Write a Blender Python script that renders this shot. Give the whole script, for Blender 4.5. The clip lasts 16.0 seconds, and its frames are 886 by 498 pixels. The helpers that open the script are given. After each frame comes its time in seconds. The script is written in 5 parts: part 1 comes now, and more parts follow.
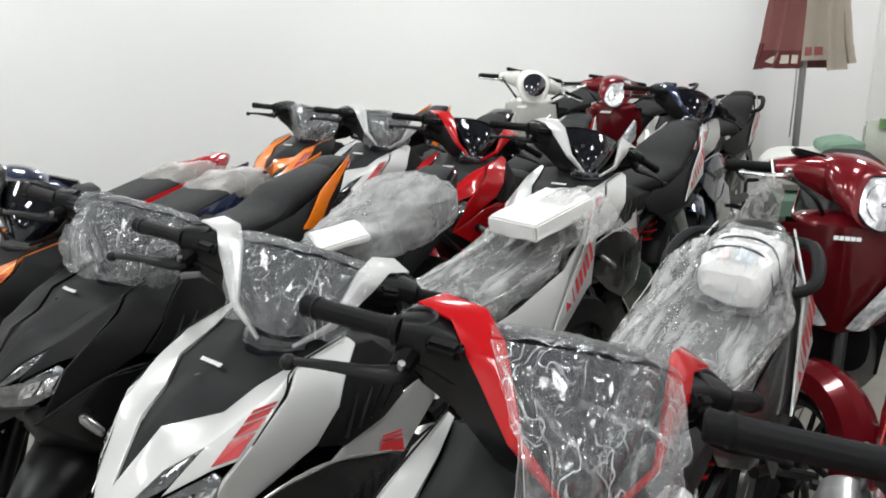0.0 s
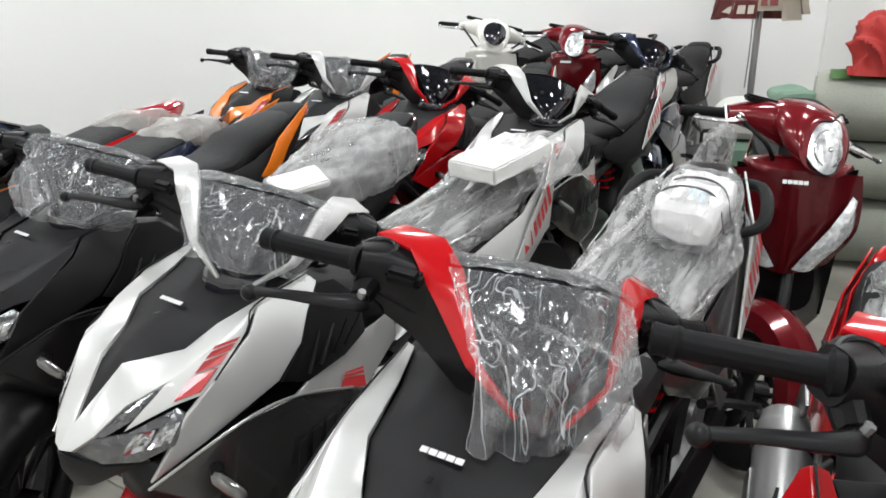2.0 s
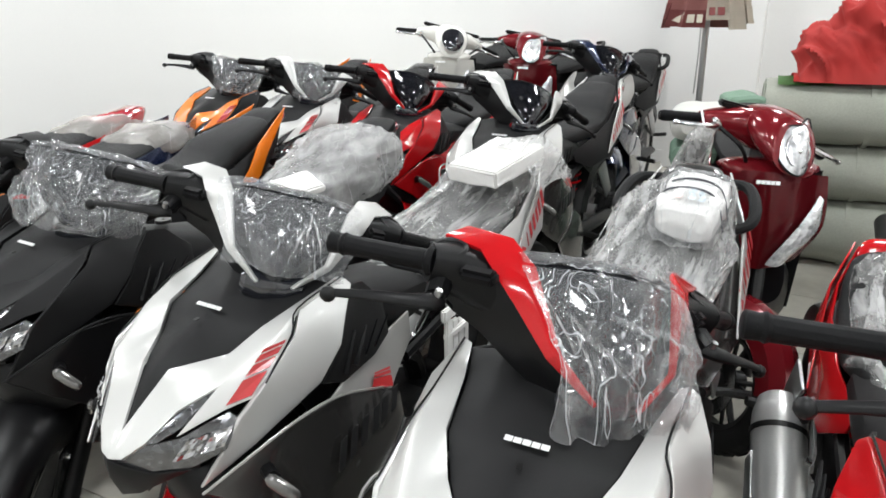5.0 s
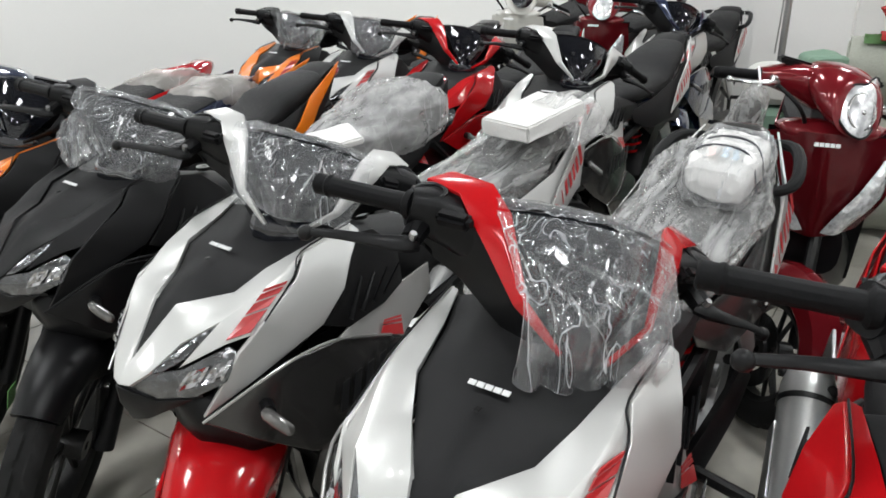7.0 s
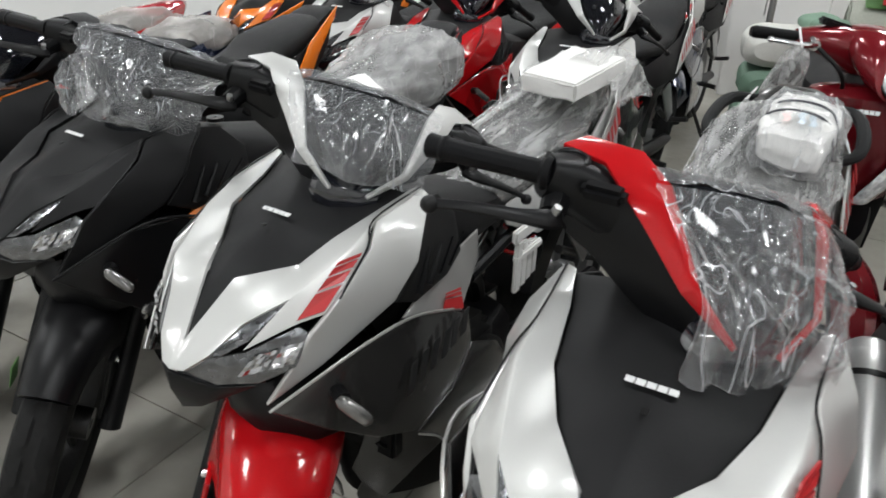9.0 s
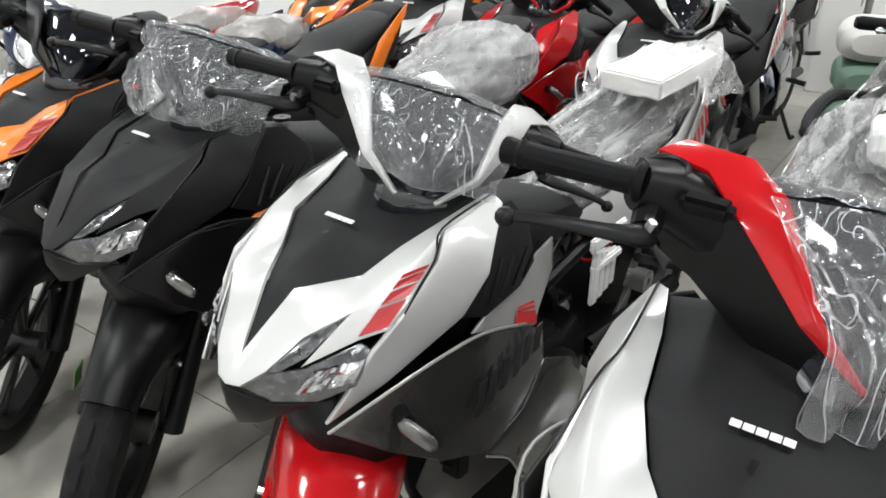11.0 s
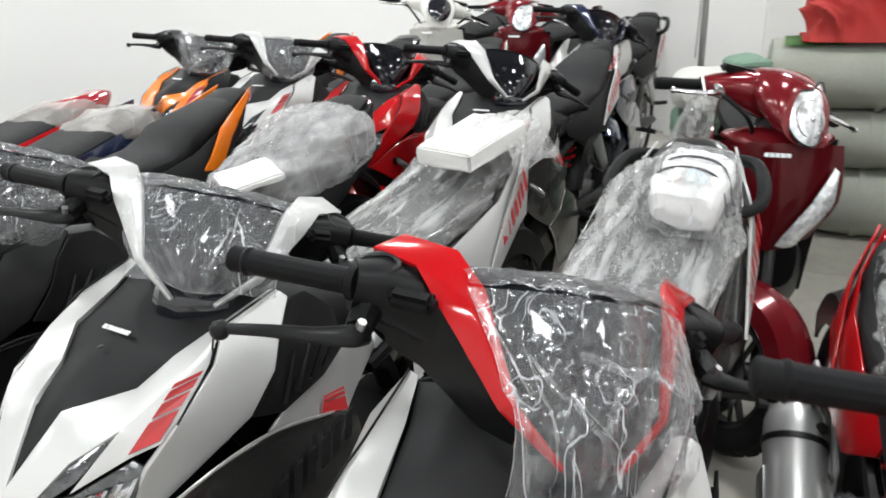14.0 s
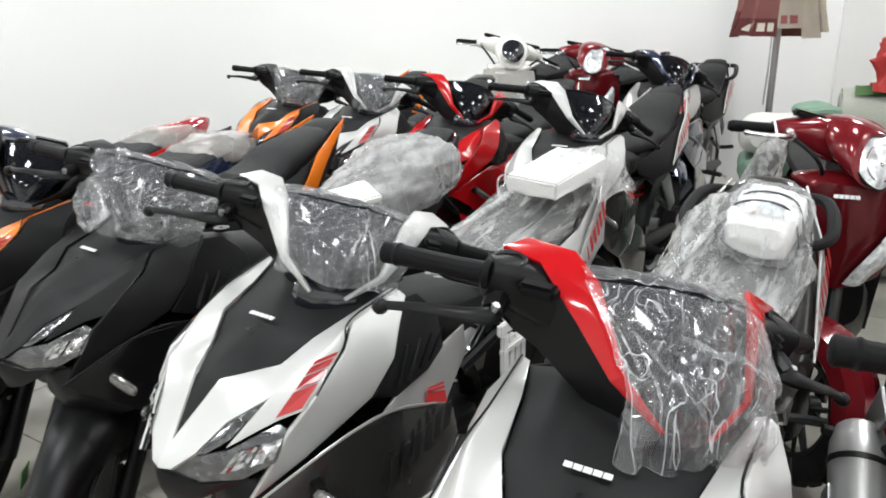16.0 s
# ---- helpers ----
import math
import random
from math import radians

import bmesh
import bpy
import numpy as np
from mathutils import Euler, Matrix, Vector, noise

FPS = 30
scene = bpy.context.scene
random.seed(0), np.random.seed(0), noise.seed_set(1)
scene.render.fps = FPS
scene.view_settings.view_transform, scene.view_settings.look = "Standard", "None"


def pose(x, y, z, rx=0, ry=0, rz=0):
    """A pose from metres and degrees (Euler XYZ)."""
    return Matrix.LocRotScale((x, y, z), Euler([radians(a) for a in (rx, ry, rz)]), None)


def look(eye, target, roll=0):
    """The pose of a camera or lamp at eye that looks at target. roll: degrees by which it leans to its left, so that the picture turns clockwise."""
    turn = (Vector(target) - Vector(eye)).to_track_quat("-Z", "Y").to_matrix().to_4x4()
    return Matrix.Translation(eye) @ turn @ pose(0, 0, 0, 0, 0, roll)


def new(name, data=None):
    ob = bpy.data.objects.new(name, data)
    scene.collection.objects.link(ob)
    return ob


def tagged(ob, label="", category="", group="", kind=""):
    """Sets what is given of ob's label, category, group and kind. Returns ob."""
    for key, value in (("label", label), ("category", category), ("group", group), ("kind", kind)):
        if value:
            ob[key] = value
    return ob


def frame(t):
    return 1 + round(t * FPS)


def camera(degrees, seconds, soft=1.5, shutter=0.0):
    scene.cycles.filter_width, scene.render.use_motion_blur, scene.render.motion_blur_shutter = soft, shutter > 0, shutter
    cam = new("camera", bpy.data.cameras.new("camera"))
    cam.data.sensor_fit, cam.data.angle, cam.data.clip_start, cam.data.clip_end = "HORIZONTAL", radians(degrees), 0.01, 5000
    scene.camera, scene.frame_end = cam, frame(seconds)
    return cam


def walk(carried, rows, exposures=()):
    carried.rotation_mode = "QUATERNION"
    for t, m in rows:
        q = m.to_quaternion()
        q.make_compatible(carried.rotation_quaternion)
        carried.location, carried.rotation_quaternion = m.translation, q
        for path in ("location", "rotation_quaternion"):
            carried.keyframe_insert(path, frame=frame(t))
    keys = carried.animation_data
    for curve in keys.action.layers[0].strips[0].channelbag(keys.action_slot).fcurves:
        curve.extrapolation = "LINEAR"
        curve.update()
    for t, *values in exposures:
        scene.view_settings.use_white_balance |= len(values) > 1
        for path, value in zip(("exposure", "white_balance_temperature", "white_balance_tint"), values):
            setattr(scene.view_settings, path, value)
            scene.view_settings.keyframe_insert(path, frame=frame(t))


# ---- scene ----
cam = camera(62.7, 16.0, 1.7, 0.5)
PATH = [
    (0, (0.057, 0.301, 1.39), (-0.91, 1.955, 0.814), -2.5),
    (0.5, (0.055, 0.297, 1.381), (-0.934, 1.923, 0.764), -2.4),
    (1, (0.055, 0.291, 1.383), (-0.94, 1.919, 0.783), -2.4),
    (1.5, (0.061, 0.292, 1.378), (-0.868, 1.954, 0.766), -2.4),
    (2, (0.069, 0.282, 1.366), (-0.789, 1.95, 0.67), -1.8),
    (2.5, (0.047, 0.225, 1.387), (-0.879, 1.866, 0.716), -3.7),
    (3, (-0.052, 0.16, 1.382), (-0.844, 1.877, 0.73), -1.8),
    (3.5, (-0.079, 0.139, 1.382), (-0.753, 1.911, 0.747), -0.9),
    (6, (-0.007, 0.212, 1.37), (-0.809, 1.884, 0.621), -0.8),
    (6.5, (0.037, 0.221, 1.36), (-0.875, 1.829, 0.596), -0.9),
    (7, (0.056, 0.224, 1.353), (-0.831, 1.84, 0.577), -1.5),
    (7.5, (-0.021, 0.23, 1.356), (-0.998, 1.775, 0.545), 0.9),
    (8, (-0.094, 0.223, 1.344), (-1.091, 1.728, 0.484), -0.0),
    (8.5, (-0.143, 0.228, 1.336), (-0.931, 1.846, 0.465), 0.6),
    (9, (-0.195, 0.233, 1.327), (-0.92, 1.871, 0.438), 1.4),
    (9.5, (-0.25, 0.276, 1.306), (-1.004, 1.87, 0.364), 2.1),
    (12, (-0.189, 0.306, 1.311), (-1.132, 1.855, 0.469), -1.5),
    (12.5, (-0.121, 0.281, 1.323), (-0.873, 1.942, 0.502), 0.2),
    (13, (-0.091, 0.296, 1.346), (-0.795, 2.008, 0.59), -2.4),
    (13.5, (-0.077, 0.322, 1.347), (-0.744, 2.044, 0.58), -4.1),
    (14, (-0.063, 0.393, 1.348), (-0.771, 2.105, 0.594), -2.9),
    (14.5, (-0.091, 0.442, 1.342), (-0.979, 2.048, 0.547), -2.6),
    (15, (-0.092, 0.374, 1.347), (-1.01, 1.983, 0.592), -3.6),
    (15.5, (-0.077, 0.294, 1.357), (-0.892, 1.98, 0.657), -3.0),
    (16, (-0.079, 0.212, 1.365), (-0.926, 1.902, 0.712), -1.7),
]
walk(cam, [(t, look(eye, target, roll)) for t, eye, target, roll in PATH], [(0.0, -0.2), (1.0, -0.13), (2.0, -0.08), (3.5, 0.08), (6.0, -0.05), (6.5, -0.15), (7.0, -0.25), (7.5, -0.33), (8.0, 0.04), (8.5, -0.12), (9.0, -0.36), (9.5, -0.44), (11.7, 0.25), (12.0, 0.24), (12.5, -0.1), (13.0, -0.13), (13.5, 0.03), (14.0, 0.02), (16.0, 0.08)])

# ---------------------------------------------------------------- world and light
world = bpy.data.worlds.new("world")
world.use_nodes = True
world.node_tree.nodes["Background"].inputs[0].default_value = (0.8, 0.85, 0.9, 1)
world.node_tree.nodes["Background"].inputs[1].default_value = 0.15
scene.world = world
LAMP_WATTS = 28.0
LAMPS = [(x, y) for y in (-7.9, -5.6, -3.3, -1.1) for x in (-5.0, -2.9, -0.8, 1.3, 3.4)]
CEILING = 3.1


# ---------------------------------------------------------------- materials
def surf(name, col, rough=0.5, metal=0.0, coat=0.0, var=0.1, grain=60.0, bump=0.0, patch=4.0, spec=0.5, speck=0.0):
    m = bpy.data.materials.new(name)
    m.use_nodes = True
    nt = m.node_tree
    p = nt.nodes["Principled BSDF"]
    link = nt.links.new
    tc = nt.nodes.new("ShaderNodeTexCoord")
    fine, wide = nt.nodes.new("ShaderNodeTexNoise"), nt.nodes.new("ShaderNodeTexNoise")
    fine.inputs["Scale"].default_value, wide.inputs["Scale"].default_value = grain, patch
    fine.inputs["Detail"].default_value = 6
    link(tc.outputs["Object"], fine.inputs["Vector"])
    link(tc.outputs["Object"], wide.inputs["Vector"])
    add = nt.nodes.new("ShaderNodeMath")
    add.operation = "ADD"
    link(fine.outputs["Fac"], add.inputs[0])
    link(wide.outputs["Fac"], add.inputs[1])
    ramp = nt.nodes.new("ShaderNodeMapRange")
    ramp.inputs["From Min"].default_value, ramp.inputs["From Max"].default_value = 0.6, 1.4
    ramp.inputs["To Min"].default_value, ramp.inputs["To Max"].default_value = 1 - var, 1 + var
    link(add.outputs[0], ramp.inputs["Value"])
    mul = nt.nodes.new("ShaderNodeVectorMath")
    mul.operation = "SCALE"
    mul.inputs[0].default_value = col[:3]
    link(ramp.outputs[0], mul.inputs["Scale"])
    link(mul.outputs[0], p.inputs["Base Color"])
    rr = nt.nodes.new("ShaderNodeMapRange")
    rr.inputs["To Min"].default_value, rr.inputs["To Max"].default_value = max(0.02, rough * 0.8), min(1, rough * 1.2)
    link(wide.outputs["Fac"], rr.inputs["Value"])
    link(rr.outputs[0], p.inputs["Roughness"])
    p.inputs["Metallic"].default_value = metal
    p.inputs["Coat Weight"].default_value = coat
    p.inputs["Coat Roughness"].default_value = 0.06
    p.inputs["Specular IOR Level"].default_value = spec
    if bump:
        b = nt.nodes.new("ShaderNodeBump")
        b.inputs["Strength"].default_value = bump
        b.inputs["Distance"].default_value = 0.002
        link(fine.outputs["Fac"], b.inputs["Height"])
        link(b.outputs[0], p.inputs["Normal"])
    return m


def film_material(name, tint, base, fold, rough=0.1, scale=14.0, stretch=(1, 1, 1), bump=0.8, gloss=0.04, streak=None):
    """Clear creased polythene: see-through facets with sharp glints, milky creases and painted glint streaks."""
    m = bpy.data.materials.new(name)
    m.use_nodes = True
    nt = m.node_tree
    link = nt.links.new
    nt.nodes.remove(nt.nodes["Principled BSDF"])
    tc = nt.nodes.new("ShaderNodeTexCoord")
    mp = nt.nodes.new("ShaderNodeMapping")
    mp.inputs["Scale"].default_value = stretch
    link(tc.outputs["Object"], mp.inputs["Vector"])
    warp = nt.nodes.new("ShaderNodeTexNoise")
    warp.inputs["Scale"].default_value, warp.inputs["Detail"].default_value = scale * 0.6, 2
    link(mp.outputs[0], warp.inputs["Vector"])
    shift = nt.nodes.new("ShaderNodeVectorMath")
    shift.operation = "MULTIPLY_ADD"
    shift.inputs[1].default_value = (0.9 / scale,) * 3
    link(warp.outputs["Color"], shift.inputs[0])
    link(mp.outputs[0], shift.inputs[2])
    height = None
    for k, (sc, gain) in enumerate(((scale, 1.0), (scale * 2.7, 0.36))):
        v = nt.nodes.new("ShaderNodeTexVoronoi")
        v.feature = "DISTANCE_TO_EDGE"
        v.inputs["Scale"].default_value = sc
        link(shift.outputs[0], v.inputs["Vector"])
        h = nt.nodes.new("ShaderNodeMath")
        h.operation = "MULTIPLY"
        h.inputs[1].default_value = gain
        link(v.outputs["Distance"], h.inputs[0])
        if height is None:
            height = h.outputs[0]
        else:
            add = nt.nodes.new("ShaderNodeMath")
            link(height, add.inputs[0])
            link(h.outputs[0], add.inputs[1])
            height = add.outputs[0]
    # thin white lines: milky creases, also painted in place of streaky glints
    fold_glints = None
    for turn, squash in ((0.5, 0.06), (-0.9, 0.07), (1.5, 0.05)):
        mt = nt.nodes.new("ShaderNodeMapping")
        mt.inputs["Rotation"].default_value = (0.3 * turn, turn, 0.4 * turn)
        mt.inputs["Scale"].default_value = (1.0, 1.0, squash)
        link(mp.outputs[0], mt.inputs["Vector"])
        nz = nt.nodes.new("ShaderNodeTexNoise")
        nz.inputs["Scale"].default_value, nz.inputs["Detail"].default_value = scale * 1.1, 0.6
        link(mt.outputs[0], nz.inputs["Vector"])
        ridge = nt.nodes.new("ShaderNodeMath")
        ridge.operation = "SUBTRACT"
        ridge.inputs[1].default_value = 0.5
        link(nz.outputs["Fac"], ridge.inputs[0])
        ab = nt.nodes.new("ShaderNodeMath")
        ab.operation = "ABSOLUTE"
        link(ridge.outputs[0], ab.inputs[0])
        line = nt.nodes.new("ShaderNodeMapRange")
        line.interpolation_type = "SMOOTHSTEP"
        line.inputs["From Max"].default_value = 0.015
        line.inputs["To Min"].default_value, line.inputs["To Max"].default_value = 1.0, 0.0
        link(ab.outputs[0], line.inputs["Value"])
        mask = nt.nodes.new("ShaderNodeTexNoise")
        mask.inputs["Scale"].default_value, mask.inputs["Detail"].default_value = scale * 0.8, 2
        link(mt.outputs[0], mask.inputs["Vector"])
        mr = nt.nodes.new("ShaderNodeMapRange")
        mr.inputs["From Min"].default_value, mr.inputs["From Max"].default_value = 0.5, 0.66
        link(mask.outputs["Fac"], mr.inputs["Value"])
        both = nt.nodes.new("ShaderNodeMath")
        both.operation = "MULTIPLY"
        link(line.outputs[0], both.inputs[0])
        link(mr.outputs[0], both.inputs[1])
        if fold_glints is not None:
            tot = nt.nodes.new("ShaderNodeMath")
            link(fold_glints.outputs[0], tot.inputs[0])
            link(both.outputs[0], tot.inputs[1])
            fold_glints = tot
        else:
            fold_glints = both
    lift = nt.nodes.new("ShaderNodeMath")
    lift.operation = "MULTIPLY_ADD"
    lift.inputs[1].default_value = 0.22
    link(fold_glints.outputs[0], lift.inputs[0])
    link(height, lift.inputs[2])
    height = lift.outputs[0]
    b = nt.nodes.new("ShaderNodeBump")
    b.inputs["Strength"].default_value, b.inputs["Distance"].default_value = bump, 0.02
    link(height, b.inputs["Height"])
    clear, shine, milk, glow = (nt.nodes.new("ShaderNodeBsdf" + k) for k in ("Transparent", "Glossy", "Diffuse", "Translucent"))
    shine.inputs["Roughness"].default_value = rough
    shine.inputs["Color"].default_value = (1, 1, 1, 1)
    link(b.outputs[0], shine.inputs["Normal"])
    for node in (milk, glow):
        node.inputs["Color"].default_value = (*tint, 1)
    body = nt.nodes.new("ShaderNodeMixShader")
    body.inputs[0].default_value = 0.35
    link(milk.outputs[0], body.inputs[1])
    link(glow.outputs[0], body.inputs[2])
    veil = fold_glints.outputs[0]
    if streak:
        ms = nt.nodes.new("ShaderNodeMapping")
        ms.inputs["Scale"].default_value = streak
        link(tc.outputs["Object"], ms.inputs["Vector"])
        ns = nt.nodes.new("ShaderNodeTexNoise")
        ns.inputs["Scale"].default_value, ns.inputs["Detail"].default_value, ns.inputs["Distortion"].default_value = 9, 5, 0.3
        link(ms.outputs[0], ns.inputs["Vector"])
        rs = nt.nodes.new("ShaderNodeMapRange")
        rs.interpolation_type = "SMOOTHSTEP"
        rs.inputs["From Min"].default_value, rs.inputs["From Max"].default_value = 0.40, 0.74
        link(ns.outputs["Fac"], rs.inputs["Value"])
        mixv = nt.nodes.new("ShaderNodeMath")
        mixv.operation, mixv.use_clamp = "MULTIPLY_ADD", True
        mixv.inputs[1].default_value = 0.75
        link(fold_glints.outputs[0], mixv.inputs[0])
        link(rs.outputs[0], mixv.inputs[2])
        veil = mixv.outputs[0]
        hs = nt.nodes.new("ShaderNodeMath")
        hs.operation = "MULTIPLY_ADD"
        hs.inputs[1].default_value = 0.9
        link(ns.outputs["Fac"], hs.inputs[0])
        link(height, hs.inputs[2])
        link(hs.outputs[0], b.inputs["Height"])
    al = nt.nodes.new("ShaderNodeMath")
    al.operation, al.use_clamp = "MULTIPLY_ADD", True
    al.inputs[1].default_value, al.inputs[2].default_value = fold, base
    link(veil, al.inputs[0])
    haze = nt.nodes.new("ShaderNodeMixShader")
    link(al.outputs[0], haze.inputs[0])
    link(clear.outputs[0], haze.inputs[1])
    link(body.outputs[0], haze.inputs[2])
    fres = nt.nodes.new("ShaderNodeFresnel")
    fres.inputs["IOR"].default_value = 1.45
    gain = nt.nodes.new("ShaderNodeMath")
    gain.operation, gain.use_clamp = "MULTIPLY_ADD", True
    gain.inputs[1].default_value, gain.inputs[2].default_value = 0.55, gloss
    link(fres.outputs[0], gain.inputs[0])
    top = nt.nodes.new("ShaderNodeMixShader")
    link(gain.outputs[0], top.inputs[0])
    link(haze.outputs[0], top.inputs[1])
    link(shine.outputs[0], top.inputs[2])
    link(top.outputs[0], nt.nodes["Material Output"].inputs["Surface"])
    return m


def lamp_material(name, strength):
    m = bpy.data.materials.new(name)
    m.use_nodes = True
    p = m.node_tree.nodes["Principled BSDF"]
    p.inputs["Emission Color"].default_value = (1, 0.98, 0.95, 1)
    p.inputs["Emission Strength"].default_value = strength
    return m


SILVER = surf("pearl_silver_paint", (0.54, 0.54, 0.525), 0.40, 0.38, 0.4, 0.03, 900, 0.02)
GREY = surf("grey_metallic_paint", (0.05, 0.049, 0.048), 0.26, 0.5, 0.45, 0.06, 900, 0.02)
MATTE = surf("matte_black_plastic", (0.0085, 0.0085, 0.009), 0.52, 0, 0, 0.12, 500, 0.15, 5, 0.2)
BLACK = surf("black_plastic", (0.0045, 0.0045, 0.005), 0.38, 0, 0, 0.15, 300, 0.12, 4.0, 0.22)
RUBBER = surf("black_rubber", (0.0055, 0.0055, 0.006), 0.5, 0, 0, 0.2, 220, 0.25, 4.0, 0.1)
TYRE = surf("tyre_rubber", (0.007, 0.007, 0.007), 0.7, 0, 0, 0.25, 150, 0.2, 4.0, 0.25)
GLOSS = surf("gloss_black_visor", (0.012, 0.013, 0.018), 0.05, 0, 1.0, 0.05, 80, 0.0)
RED = surf("red_paint", (0.43, 0.006, 0.009), 0.25, 0, 0.6, 0.05, 300, 0.01, 4.0, 0.12)
DARKRED = surf("maroon_paint", (0.17, 0.008, 0.013), 0.2, 0.2, 0.7, 0.06, 300, 0.01, 4.0, 0.2)
ORANGE = surf("orange_paint", (0.78, 0.19, 0.008), 0.3, 0, 0.6, 0.05, 300, 0.02)
NAVY = surf("navy_paint", (0.012, 0.02, 0.055), 0.2, 0.2, 1.0, 0.08, 300, 0.01)
WHITE = surf("white_paint", (0.76, 0.75, 0.7), 0.25, 0, 0.8, 0.03, 300, 0.01)
CHROME = surf("bright_metal", (0.72, 0.72, 0.72), 0.2, 1.0, 0, 0.06, 120, 0.03)
ALLOY = surf("cast_alloy", (0.42, 0.42, 0.42), 0.38, 0.9, 0, 0.12, 200, 0.1)
STEEL = surf("dark_steel", (0.04, 0.04, 0.04), 0.4, 0.8, 0, 0.2, 120, 0.1)
CAN = surf("silver_muffler_paint", (0.62, 0.62, 0.61), 0.34, 0.6, 0, 0.05, 200, 0.03)
SEAT = surf("black_vinyl", (0.0105, 0.0105, 0.011), 0.6, 0, 0, 0.12, 700, 0.5, 4.0, 0.22)
LENS = surf("headlamp_reflector", (0.8, 0.81, 0.83), 0.16, 0.55, 1.0, 0.5, 70, 1.0, 50)
SPARKLE = surf("faceted_reflector", (0.42, 0.42, 0.43), 0.12, 0.9, 0.6, 0.5, 55, 0.6, 60)
LED = surf("clear_lamp_lens", (0.10, 0.102, 0.107), 0.08, 0.6, 1.0, 0.7, 60, 0.8, 50)
AMBER = surf("clear_indicator_lens", (0.12, 0.117, 0.113), 0.1, 0.5, 1.0, 0.3, 90, 0.4, 40)
TAILRED = surf("red_tail_lens", (0.35, 0.01, 0.02), 0.1, 0, 1.0, 0.15, 60, 0.1)
DECALRED = surf("red_decal", (0.40, 0.02, 0.022), 0.35, 0, 0.4, 0.05, 300)
DECALWHITE = surf("white_emblem", (0.8, 0.8, 0.8), 0.3, 0.1, 0.2, 0.03, 300)
DECALBLACK = surf("black_decal", (0.015, 0.015, 0.016), 0.35, 0, 0.3, 0.05, 300)
GREEN = surf("green_label", (0.11, 0.25, 0.08), 0.5, 0, 0, 0.1, 200)
FOAM = surf("white_foam_sheet", (0.74, 0.73, 0.71), 0.5, 0, 0.2, 0.05, 160, 0.4, 14)
PAPER = surf("white_plastic_bag", (0.78, 0.77, 0.75), 0.35, 0, 0.3, 0.05, 90, 0.6, 20)
BAGPRINT_R = surf("pale_red_print", (0.76, 0.6, 0.58), 0.45, 0, 0, 0.2, 120)
BAGPRINT_B = surf("pale_blue_print", (0.62, 0.7, 0.76), 0.45, 0, 0, 0.2, 120)
STRING = surf("dark_string", (0.05, 0.05, 0.06), 0.7, 0, 0, 0.1, 200)
SACKW = surf("white_woven_sack", (0.6, 0.6, 0.56), 0.7, 0, 0, 0.1, 160, 0.5, 7)
SACKG = surf("green_sack", (0.16, 0.26, 0.19), 0.65, 0, 0, 0.12, 160, 0.5, 7)
ROLL = surf("grey_green_canvas", (0.30, 0.31, 0.265), 0.8, 0, 0, 0.14, 130, 0.5, 5)
REDCLOTH = surf("red_cloth", (0.36, 0.022, 0.018), 0.8, 0, 0, 0.12, 240, 0.5, 6)
PARASOL_R = surf("faded_maroon_cloth", (0.38, 0.155, 0.14), 0.8, 0, 0, 0.12, 260, 0.4, 6)
PARASOL_B = surf("maroon_cloth", (0.23, 0.065, 0.062), 0.8, 0, 0, 0.12, 260, 0.4, 6)
SILVERGREY = surf("silver_grey_paint", (0.40, 0.395, 0.38), 0.35, 0.55, 0.5, 0.05, 900, 0.02)
PARASOL_C = surf("cream_cloth", (0.60, 0.54, 0.45), 0.8, 0, 0, 0.12, 260, 0.4, 6)
BLUE = surf("blue_plastic", (0.02, 0.05, 0.30), 0.3, 0, 0.4, 0.1, 100)
WALL = surf("white_wall_paint", (0.77, 0.77, 0.758), 0.7, 0, 0, 0.02, 90, 0.1, 0.8)
# unseen ceiling, coloured dark so it bounces and mirrors less light
CEIL = surf("darkened_ceiling_paint", (0.22, 0.22, 0.22), 0.8, 0, 0, 0.015, 60, 0.1, 1)
TILE = surf("beige_grey_floor_tile", (0.43, 0.41, 0.36), 0.2, 0, 0.3, 0.12, 14, 0.0, 2.5)
GROUT = surf("grey_grout", (0.2, 0.19, 0.17), 0.8, 0, 0, 0.15, 120, 0.2)
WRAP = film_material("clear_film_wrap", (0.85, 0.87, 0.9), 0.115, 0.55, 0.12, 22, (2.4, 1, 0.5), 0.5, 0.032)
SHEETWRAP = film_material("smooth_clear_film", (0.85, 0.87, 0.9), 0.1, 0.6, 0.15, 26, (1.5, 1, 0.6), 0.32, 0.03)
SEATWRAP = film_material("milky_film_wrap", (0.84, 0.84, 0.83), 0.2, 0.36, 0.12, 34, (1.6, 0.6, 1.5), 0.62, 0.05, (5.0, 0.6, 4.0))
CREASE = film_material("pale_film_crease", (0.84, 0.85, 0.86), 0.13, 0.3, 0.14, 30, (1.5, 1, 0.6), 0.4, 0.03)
TAILWRAP = film_material("milky_bag_film", (0.84, 0.84, 0.83), 0.3, 0.36, 0.18, 24, (1.2, 0.9, 1.2), 0.5, 0.025, (1.6, 0.8, 1.6))
DUSTWRAP = film_material("dusty_bag_film", (0.66, 0.63, 0.59), 0.42, 0.3, 0.18, 14, (1.2, 0.9, 1.2), 0.35, 0.02, (1.6, 0.8, 1.6))
CARTON = surf("brown_cardboard", (0.38, 0.25, 0.13), 0.8, 0, 0, 0.12, 120, 0.3, 5)
GLOW = lamp_material("lamp_diffuser", 2.0)


